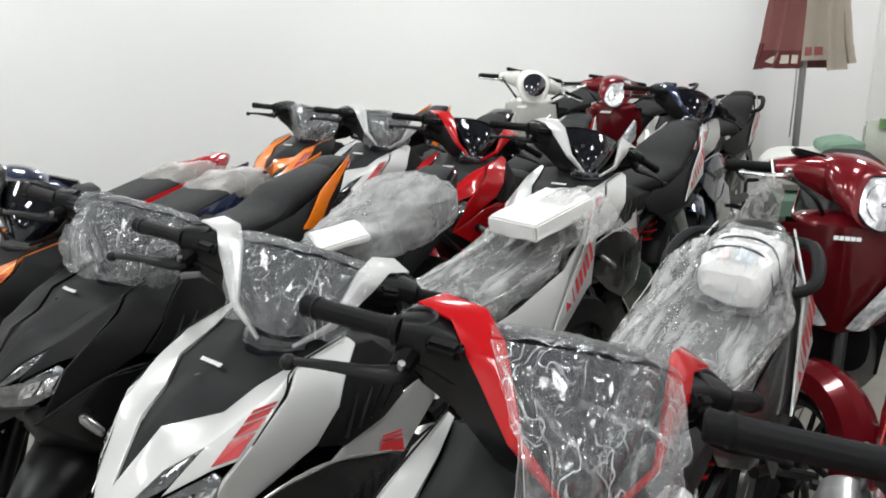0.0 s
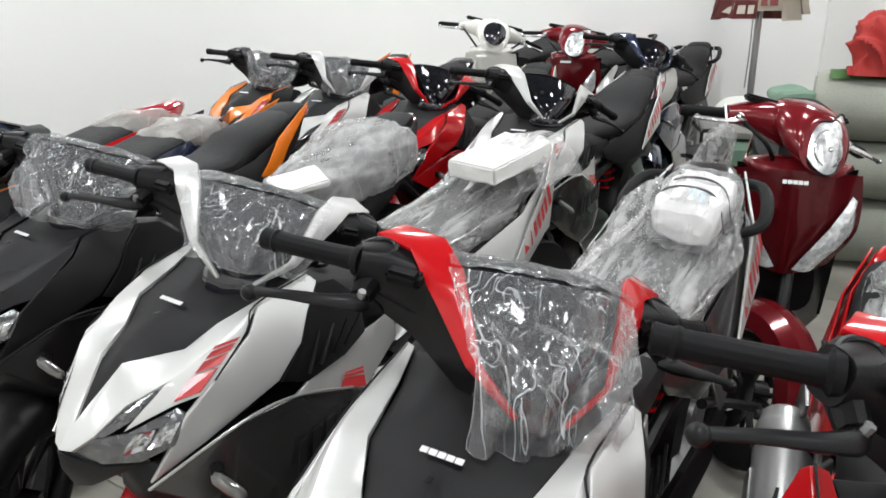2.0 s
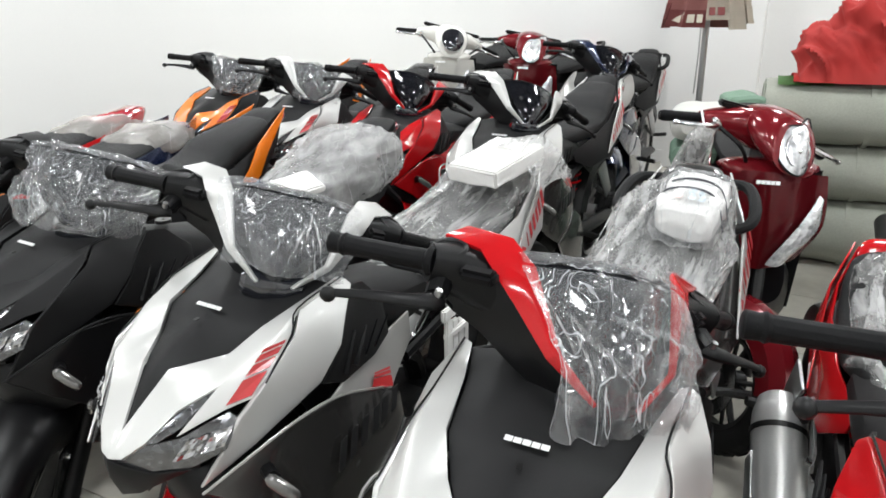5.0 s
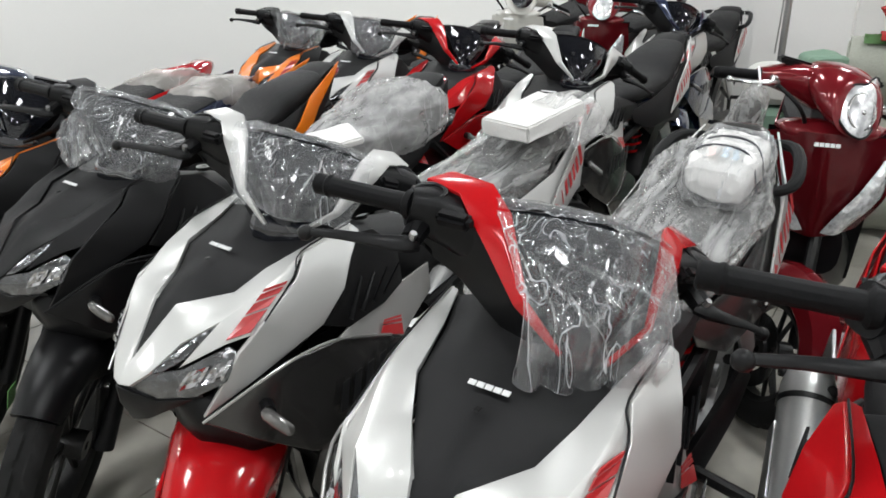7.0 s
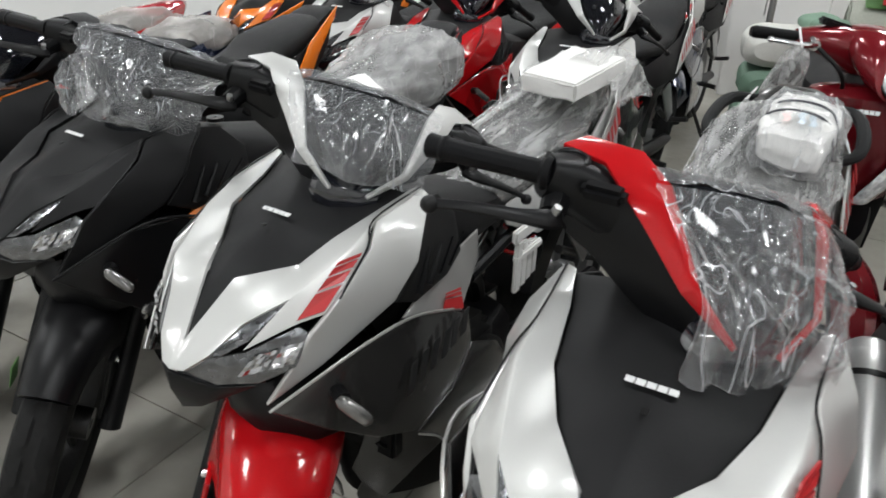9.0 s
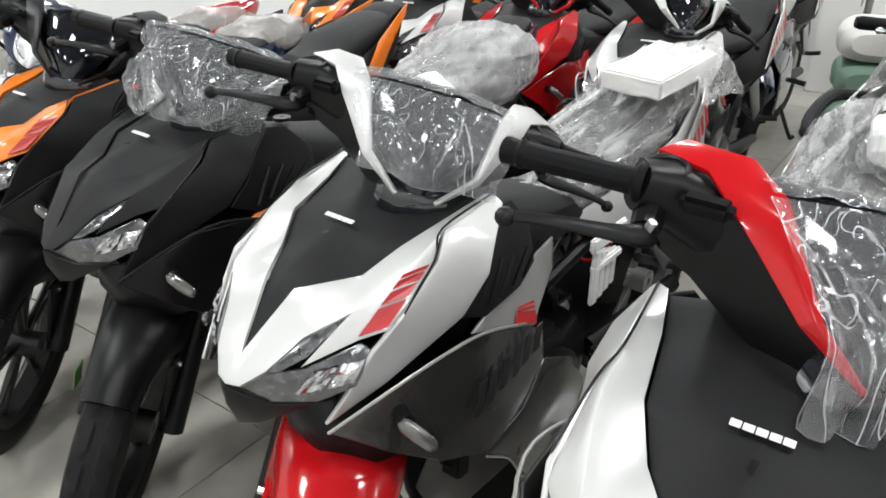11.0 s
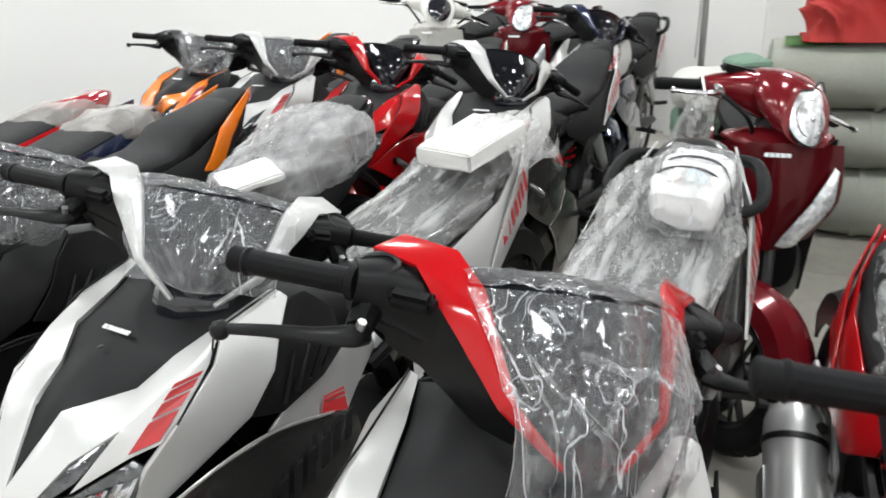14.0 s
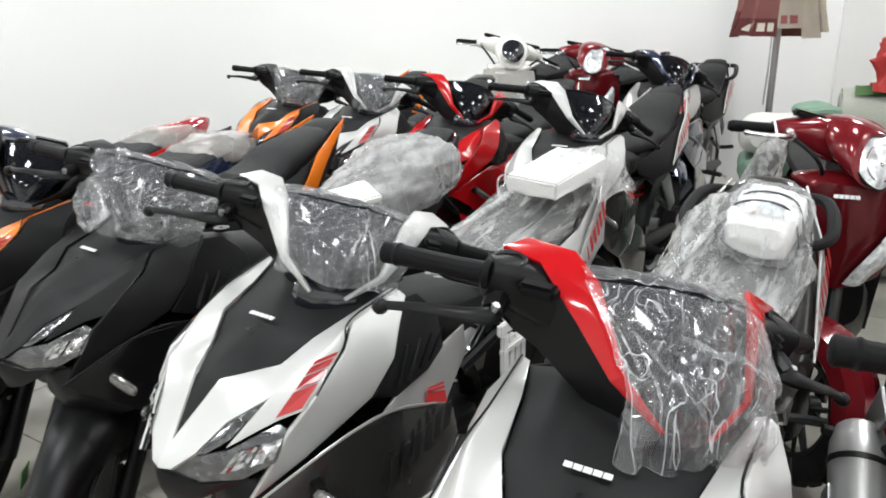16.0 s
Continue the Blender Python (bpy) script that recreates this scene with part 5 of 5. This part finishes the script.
    bmesh.ops.solidify(legs, geom=legs.faces[:], thickness=0.008)
    part("leg_shield", legs, inner_c, sc)
    stem = tube([(0, -0.03, 0.92), (0, -0.06, 0.80)], [0.05, 0.06], 14, 1)
    part("stem_cover", stem, BLACK, sc)
    axle = Vector((0, -0.32, 0.225))
    wheel("front_wheel", sc, axle, st, 0.08, 0.225, rimmat=STEEL)
    rings = []
    for k in range(13):
        a = radians(-55 + k * 10.5)
        n = Vector((0, -math.sin(a), math.cos(a)))
        h, d = 0.054, 0.07
        ring = [(-h, -d), (-h, -0.02), (-h * 0.5, 0.012), (0, 0.02), (h * 0.5, 0.012), (h, -0.02), (h, -d)]
        ring = ring + [(u * 0.92, w - 0.006) for u, w in ring[::-1]]
        rings.append([tuple(axle + Vector((u, 0, 0)) + n * (0.25 + w)) for u, w in ring])
    fd = skin(rings)
    fd.transform(st)
    part("front_fender", fd, paint, sc)
    under = skin([ring_y(yy, 0, zz, rx, rz, 18, 3) for yy, zz, rx, rz in ((-0.14, 0.5, 0.09, 0.09), (-0.02, 0.42, 0.12, 0.13), (0.12, 0.33, 0.14, 0.07), (0.3, 0.34, 0.14, 0.08), (0.42, 0.5, 0.13, 0.16), (0.7, 0.62, 0.14, 0.1), (1.05, 0.74, 0.08, 0.05))])
    part("underbody", under, inner_c, sc)
    seat = skin([ring_y(yy, 0, zz, rx, rz, 22, 2.8) for yy, zz, rx, rz in ((0.28, 0.745, 0.07, 0.02), (0.36, 0.758, 0.12, 0.035), (0.55, 0.765, 0.145, 0.04), (0.72, 0.79, 0.145, 0.045), (0.9, 0.815, 0.13, 0.045), (1.05, 0.83, 0.09, 0.03))])
    if wrap_tail:
        for v in seat.verts:
            v.co.z -= 0.055
    part("seat", seat, SEAT, sc, "black vinyl seat")
    tl = skin([ring_y(yy, 0, zz, rx, rz, 14, 3) for yy, zz, rx, rz in ((1.05, 0.77, 0.085, 0.05), (1.15, 0.80, 0.07, 0.04), (1.2, 0.81, 0.04, 0.02))])
    if wrap_tail and tail_c is not RED:
        tl.free()
    else:
        part("tail_light", tl, TAILRED, sc, "red tail light")
    wheel("rear_wheel", sc, Vector((0, 0.93, 0.25)), I, 0.1, 0.25)
    eng = merge(box(0.16, 0.4, 0.16, (0.03, 0.72, 0.3), 0.04), tube([(-0.14, 0.6, 0.28), (-0.15, 0.75, 0.32), (-0.16, 1.1, 0.38)], [0.025, 0.05, 0.05], 16, 3))
    part("engine", eng, STEEL, sc)
    part("centre_stand", tube([(0.11, 0.7, 0.24), (0.13, 0.78, 0.012)], 0.011, 8, 1), STEEL, sc)
    if wrap_tail:
        dense = []
        wsec = [(0.72, 0.74, 0.09, 0.04), (0.78, 0.745, 0.145, 0.06), (0.9, 0.755, 0.15, 0.07), (1.0, 0.76, 0.13, 0.065), (1.08, 0.76, 0.1, 0.05), (1.14, 0.76, 0.06, 0.03)]
        for a, b in zip(wsec, wsec[1:]):
            dense += [[p + (q - p) * k / 5 for p, q in zip(a, b)] for k in range(5)]
        dense.append(wsec[-1])
        if tail_c is RED:
            tip = panel([(0.0, 0.86, 0.825), (0.1, 0.92, 0.79), (0.08, 1.08, 0.815), (0.0, 1.17, 0.835), (-0.08, 1.08, 0.815), (-0.1, 0.92, 0.79)], [(0, 1, 2, 3), (0, 3, 4, 5)], 0.014, 0.004)
            part("tail_fin", tip, TAILRED, sc, "glossy red tail fin")
        w = skin([ring_y(yy, 0, zz, rx, rz, 36, 2.6) for yy, zz, rx, rz in dense])
        crumple(w, 0.012, 13, seed + 3)
        part("tail_wrap", w, DUSTWRAP, sc, "crumpled milky plastic tail cover", 22)
    if mirror_bag:
        hang = Vector((-0.235, -0.07, 0.845))
        mir = skin([[tuple(hang + Vector((0.035 * math.cos(t), dy, -0.03 + 0.055 * math.sin(t)))) for t in (2 * math.pi * j / 16 for j in range(16))] for dy in (-0.008, 0.008)])
        mir.transform(st)
        mb = part("mirror", mir, BLACK, sc, "black mirror hanging in a clear bag")
        bag = skin([[tuple(hang + Vector((w * math.cos(t), 0.028 * math.sin(t), zz))) for t in (2 * math.pi * j / 18 for j in range(18))] for zz, w in ((0.06, 0.012), (0.035, 0.04), (0.0, 0.052), (-0.06, 0.058), (-0.12, 0.045), (-0.135, 0.02))])
        crumple(bag, 0.006, 30, seed)
        bag.transform(st)
        part("bag", bag, SEATWRAP, mb, "clear plastic bag")
        tie = tube([tuple(hang + Vector((0, 0, 0.06))), tuple(hang + Vector((0.01, 0.06, 0.1)))], 0.003, 6, 1)
        tie.transform(st)
        part("tie", tie, DECALWHITE, mb)
    return sc


scooter(0.04, 2.62, -2.0, "glossy maroon scooter with a large bright headlamp", DARKRED, BLACK, True, 37.0, mirror_bag=True, seed=2.0, rails=False)
scooter(0.66, 2.50, 5.0, "dark navy scooter with a bagged mirror on its handlebar", NAVY, BLACK, True, 41.0, mirror_bag=True, seed=5.0)
scooter(-1.84, 4.86, 6.0, "cream white scooter with a black visor", WHITE, BLACK, False, 36.0, visor=True, seed=8.0, grow=1.1)
scooter(-1.31, 4.92, 6.0, "maroon scooter with a round bright headlamp", DARKRED, BLACK, True, 25.0, seed=11.0, grow=1.06)
scooter(-2.38, 1.72, -3.0, "dark navy scooter with its tail wrapped in film", NAVY, BLACK, True, 42.0, wrap_tail=True, seed=14.0)
scooter(-2.82, 1.80, 0.0, "white scooter with a red tail wrapped in film", WHITE, BLACK, True, 42.0, wrap_tail=True, tail_c=RED, seed=17.0)


# ---------------------------------------------------------------- loose things
def lump(sections, n=28, p=2.8, amount=0.01, scale=9.0, seed=0.0, m=None):
    """A soft stuffed body along y from sections of (y, z, half width, half height)."""
    dense = []
    for a, b in zip(sections, sections[1:]):
        dense += [[i + (j - i) * k / 4 for i, j in zip(a, b)] for k in range(4)]
    dense.append(sections[-1])
    bm = skin([ring_y(yy, 0, zz, rx, rz, n, p) for yy, zz, rx, rz in dense])
    crumple(bm, amount, scale, seed)
    if m is not None:
        bm.transform(m)
    return bm


def packet(at, yaw, size, tilt=(0, 0), seed=0.0):
    """A flat paper-white packet with soft edges."""
    sx, sy, sz = size
    bm = box(sx, sy, sz, (0, 0, 0), 0.005)
    bmesh.ops.subdivide_edges(bm, edges=bm.edges[:], cuts=5, use_grid_fill=True)
    crumple(bm, 0.005, 11, seed)
    crumple(bm, 0.002, 40, seed)
    bm.transform(pose(*at, tilt[0], tilt[1], -yaw))
    return bm


pk = tagged(part("packet", packet((-0.632, 1.985, 0.93), 14, (0.15, 0.25, 0.045), (6, 2), 1.0), FOAM), "flat white foam packet on the wrapped seat", "packet")
pk2 = tagged(part("packet", packet((-1.20, 1.87, 0.842), 35, (0.12, 0.15, 0.02), (8, 10), 4.0), PAPER), "flat white paper packet on the wrapped seat", "packet")

flapbm = sheet(lambda u, v: Vector((-0.1 + 0.2 * u + 0.012 * noise.noise(Vector((v * 4, 3, 1))), -0.04 + 0.2 * v, 0.03 - 0.5 * abs(u - 0.5) ** 2.2 - 0.07 * max(0.0, v - 0.6))), 24, 22)
crumple(flapbm, 0.008, 22, 3.0)
flapbm.transform(pose(-0.605, 2.04, 0.942, 6, 2, -14))
tagged(part("film_sheet", flapbm, SEATWRAP, None, "", 16), "crumpled milky film sheet over the white packet", "film")

BAG = pose(-0.125, 1.795, 0.902, 9, 2, -9) @ Matrix.Diagonal((0.64, 0.82, 0.95, 1.0))
bag = tagged(empty("plastic_bag", BAG), "white printed plastic bag tied on the wrapped seat", "bag")
part("sack", lump([(-0.105, -0.02, 0.07, 0.012), (-0.09, -0.005, 0.095, 0.035), (-0.02, 0.005, 0.105, 0.048), (0.06, 0.005, 0.105, 0.048), (0.13, 0.0, 0.095, 0.04), (0.15, 0.0, 0.07, 0.02)], 44, 4.5, 0.013, 19, 2.0), PAPER, bag, "soft white bag", 22)
part("bag_film", lump([(-0.13, -0.03, 0.06, 0.012), (-0.11, -0.01, 0.105, 0.04), (-0.02, 0.003, 0.122, 0.054), (0.06, 0.003, 0.125, 0.054), (0.15, 0.0, 0.11, 0.045), (0.19, 0.0, 0.07, 0.02)], 44, 3.5, 0.016, 17, 5.0), WRAP, bag, "loose clear film round the bag", 20)
for k, (mt, dx) in enumerate(((BAGPRINT_R, -0.035), (BAGPRINT_B, 0.008), (BAGPRINT_B, 0.04))):
    patch = sheet(lambda u, v: Vector((dx - 0.01 + 0.02 * u + 0.006 * math.sin(v * 7), -0.06 + 0.05 * v, 0.052 + 0.006 * v - 0.012 * abs(dx + 0.028 * u - 0.014) * 6)), 6, 6)
    part("print", patch, mt, bag, "faded printed patch")
for k in range(2):
    st0 = -0.02 + 0.06 * k
    part("cord", tube([(-0.125, st0 - 0.01, -0.02), (-0.09, st0, 0.045), (0.0, st0 + 0.012, 0.058), (0.085, st0 - 0.01, 0.047), (0.12, st0 - 0.03, -0.02)], 0.0028, 6, 5), STRING, bag, "thin dark cord")

# stacked sacks
for z, sx, sy, sz, mt, lab, dx in ((0.08, 0.215, 0.38, 0.081, SACKG, "dull green stuffed sack in a stack", 0.03), (0.237, 0.205, 0.37, 0.08, SACKG, "dull green stuffed sack in a stack", 0.0), (0.393, 0.2, 0.36, 0.08, SACKG, "dull green stuffed sack in a stack", -0.01), (0.548, 0.2, 0.36, 0.08, SACKG, "dull green stuffed sack in a stack", 0.0), (0.707, 0.21, 0.35, 0.087, SACKW, "white woven stuffed sack on the stack", 0.0)):
    bm = lump([(-sy / 2, 0, sx * 0.75, sz * 0.5), (-sy / 2 + 0.03, 0, sx, sz * 0.9), (0, 0, sx * 1.05, sz), (sy / 2 - 0.03, 0, sx, sz * 0.9), (sy / 2, 0, sx * 0.7, sz * 0.5)], 30, 3.2, 0.012, 7, z * 9)
    bm.transform(pose(-0.14 + dx, 4.02, z, 0, 0, 4))
    tagged(part("sack", bm, mt, None, "", 30), lab, "sack", "stacked sacks")
bm = lump([(-0.1, 0, 0.06, 0.02), (-0.08, 0, 0.09, 0.032), (0.08, 0, 0.09, 0.032), (0.1, 0, 0.07, 0.02)], 26, 3, 0.012, 9, 77)
bm.transform(pose(-0.03, 4.05, 0.815, 0, 0, 20))
tagged(part("sack", bm, SACKG, None, "", 30), "pale green folded sack on top of the stack", "sack", "stacked sacks")


# rolled canvas, stacked
def canvas_roll(z, r, x0, x1, y, seed):
    ob = tagged(empty("canvas_roll", pose(x0, y, z)), "thick grey-green rolled canvas in a stack", "canvas roll", "canvas rolls")
    length = x1 - x0
    rings = []
    for k in range(25):
        f = k / 24
        rr = r * (1 - 0.06 * (1 if k in (0, 24) else 0)) * (1 + 0.025 * math.sin(f * 23 + seed) + 0.03 * noise.noise(Vector((f * 9, seed, 0))))
        rings.append([(f * length, rr * 1.08 * math.cos(t) * 1.0, rr * math.sin(t) * (0.97 if math.sin(t) > 0 else 0.99)) for t in (2 * math.pi * j / 32 for j in range(32))])
    bm = skin(rings)
    crumple(bm, 0.008, 8, seed)
    part("roll", bm, ROLL, ob, "", 40)
    spiral = tube([(-0.004, (0.02 + 0.0105 * k / 3.2 * r / 0.145) * math.cos(k * 0.7), (0.02 + 0.0105 * k / 3.2 * r / 0.145) * math.sin(k * 0.7)) for k in range(32)], 0.005, 6, 2)
    part("rolled_edge", spiral, ROLL, ob)
    for f in (0.25, 0.7):
        band = lathe_x([(-0.012, r * 1.03), (-0.012, r * 1.075), (0.012, r * 1.075), (0.012, r * 1.03)], 32, (f * length, 0, 0))
        part("tie_band", band, ROLL, ob)
    return ob


for z, r, y, s in ((0.166, 0.165, 4.17, 1.0), (0.468, 0.137, 4.16, 2.0), (0.763, 0.16, 4.15, 3.0)):
    canvas_roll(z, r, 0.04 + 0.01 * s, 1.9, y, s)


def heap(u, v):
    """A thrown-down cloth, mounded on a roll."""
    x, w = -0.19 + 1.25 * u, 2 * v - 1
    prof = 0.0
    for cx, tall, wide in ((-0.04, 0.20, 0.12), (0.07, 0.30, 0.14), (0.2, 0.29, 0.1), (0.34, 0.17, 0.16), (0.6, 0.14, 0.22), (0.88, 0.10, 0.18)):
        prof = max(prof, tall * max(0.0, 1 - ((x - cx) / wide) ** 2) ** 0.5)
    lip = max(0.0, 1 - abs(w) ** 2.6) ** 0.6
    y = 0.14 * w
    return Vector((x, y * (1 + prof * 0.5), prof * lip - (0.16 - math.sqrt(0.0256 - y * y)) * (1 - lip) + 0.008))


cloth = sheet(heap, 150, 80)
cloth.normal_update()
for v in cloth.verts:
    q = v.co * 5.0
    wv = Vector((noise.noise(q * 0.7), noise.noise(q * 0.7 + Vector((9, 2, 5))), noise.noise(q * 0.7 + Vector((1, 7, 3)))))
    q2 = Vector((q.x * 1.5 + q.z * 1.1, q.y * 1.2, (q.z - q.x * 0.6) * 0.5))
    d = 0.055 * (1 - 2.8 * abs(noise.noise(q2 + wv * 0.7))) + 0.022 * (1 - 2.6 * abs(noise.noise(q2 * 2.3 + wv * 1.2 + Vector((4, 4, 4)))))
    v.co += v.normal * (d if v.normal.z > 0 else -d) * min(1.0, max(0.0, v.co.z) * 12)
bmesh.ops.solidify(cloth, geom=cloth.faces[:], thickness=0.003)
for v in cloth.verts:
    v.co.z = max(v.co.z, -0.012)
cloth.transform(pose(0.375, 4.15, 0.925))
tagged(part("red_cloth", cloth, REDCLOTH, None, "", 60), "crumpled red cloth heaped on the canvas rolls", "cloth")
scrap = sheet(lambda u, v: Vector((0.12 + 0.24 * u, 4.03 + 0.1 * v, 0.898 + 0.03 * v + 0.008 * noise.noise(Vector((u * 5, v * 5, 2))))), 10, 8)
bmesh.ops.solidify(scrap, geom=scrap.faces[:], thickness=0.004)
tagged(part("cloth_scrap", scrap, GREEN, None, "", 50), "small green cloth scrap under the red cloth", "cloth")
tagged(part("rod", tube([(0.56, 3.99, 1.15), (0.75, 4.01, 1.11), (1.3, 4.1, 1.06)], 0.018, 10, 3), BLACK), "black rod lying on the red cloth", "rod")
carton = tagged(empty("carton", pose(0.99, 4.72, 0, 0, 0, -3)), "tall brown cardboard carton behind the canvas rolls", "box")
part("body", box(0.66, 0.42, 1.19, (0, 0, 0.595), 0.004), CARTON, carton)
for s2 in (1, -1):
    part("flap", box(0.655, 0.2, 0.006, (0, s2 * 0.105, 1.196), 0.001), CARTON, carton)
part("tape", box(0.67, 0.05, 0.002, (0, 0, 1.201), 0.0005), PARASOL_C, carton, "pale packing tape")

# folded parasol on its pole
parasol = tagged(empty("parasol", pose(-0.268, 4.92, 0)), "folded maroon and cream parasol on a grey pole", "parasol")
part("pole", tube([(0, 0, 0.02), (0, 0, 2.3)], 0.019, 14, 1), ALLOY, parasol, "grey metal pole")
part("base", lathe_x([(-0.0, 0.02), (-0.0, 0.2), (0.03, 0.2), (0.06, 0.06), (0.06, 0.02)], 28), STEEL, parasol).matrix_basis = pose(0, 0, 0.0, 0, -90, 0)
part("cord", tube([(-0.03, -0.02, 1.2), (-0.028, -0.03, 0.95), (-0.035, -0.02, 0.72)], 0.004, 6, 4), ALLOY, parasol)
GORES = 12
for g in range(GORES):
    t0, t1 = 2 * math.pi * g / GORES, 2 * math.pi * (g + 1) / GORES

    def fold(u, v, t0=t0, t1=t1, g=g):
        t = t0 + (t1 - t0) * u
        r = 0.25 - 0.15 * v ** 0.8 - 0.035 * math.sin(math.pi * u) * (1 - 0.5 * v) + 0.015 * noise.noise(Vector((g * 3.1, v * 4, u * 2)))
        return Vector((r * math.cos(t) * 1.02, r * 0.72 * math.sin(t), 1.125 + 1.1 * v + 0.03 * math.sin(g * 2.3) * (1 - v)))

    bm = sheet(fold, 8, 14)
    bmesh.ops.solidify(bm, geom=bm.faces[:], thickness=0.003)
    dark = g not in (9, 10, 11, 0, 4)
    gore = part("canopy_panel", bm, PARASOL_R if dark else PARASOL_C, parasol, "maroon cloth panel" if dark else "cream cloth panel", 50)
    band = sheet(lambda u, v: fold(u, 0.0 + 0.085 * v) * 1.0 + Vector((0.004 * math.cos((t0 + t1) / 2), 0.006 * math.sin((t0 + t1) / 2), 0)), 8, 3)
    bmesh.ops.solidify(band, geom=band.faces[:], thickness=0.002)
    part("valance", band, PARASOL_B if dark else PARASOL_C, gore)
    if g in (7, 8, 9):
        if g == 7:
            wing = [fold(0.15, 0.03), fold(0.5, 0.02), fold(0.8, 0.035), fold(0.95, 0.075), fold(0.6, 0.06), fold(0.3, 0.05)]
            q = [v + Vector((0, -0.012, 0)) for v in wing]
            part("print", panel([tuple(v) for v in q], [(0, 1, 4, 5), (1, 2, 3, 4)], 0.002, 0), PARASOL_C, gore, "pale printed wing shape")
        else:
            for k in range(2):
                u = 0.28 + 0.42 * k
                q = [fold(u + du, dv) + Vector((0, -0.012, 0)) for du, dv in ((-0.15, 0.024), (0.15, 0.024), (0.15, 0.064), (-0.15, 0.064))]
                part("print_bar", panel([tuple(v) for v in q], [(0, 1, 2, 3)], 0.002, 0), PARASOL_C if dark else PARASOL_B, gore, "pale printed bar" if dark else "maroon printed bar")

# white foam guard clipped beside the engine of the silver motorcycle
silver_bike = bpy.data.objects["motorcycle"]
guard = merge(*[box(0.01, 0.024, 0.12 - 0.012 * k, (0.172 - 0.004 * k, 0.255 + 0.033 * k, 0.625 - 0.006 * k), 0.003) for k in range(4)], box(0.012, 0.14, 0.03, (0.172, 0.30, 0.70), 0.004), box(0.012, 0.12, 0.018, (0.172, 0.30, 0.645), 0.004))
guard.transform(Matrix.Translation((0, 0, 0.0)))
part("foam_guard", guard, FOAM, silver_bike, "white slotted foam guard")

# ---------------------------------------------------------------- floor tiles
TILE_SIZE = 0.6
tile_mesh = None
for i in range(3, int((X1 - X0) / TILE_SIZE)):
    for j in range(int((Y1 - Y0) / TILE_SIZE)):
        if tile_mesh is None:
            t = part("tile", box(TILE_SIZE - 0.004, TILE_SIZE - 0.004, 0.01, (0, 0, -0.005), 0.0008), TILE, floor)
            tile_mesh = t.data
        else:
            t = new("tile", tile_mesh)
            t.parent = floor
        t.matrix_basis = ROOM @ pose(X0 + TILE_SIZE * (i + 0.5), Y0 + TILE_SIZE * (j + 0.5), 0, 0, 0, 0)
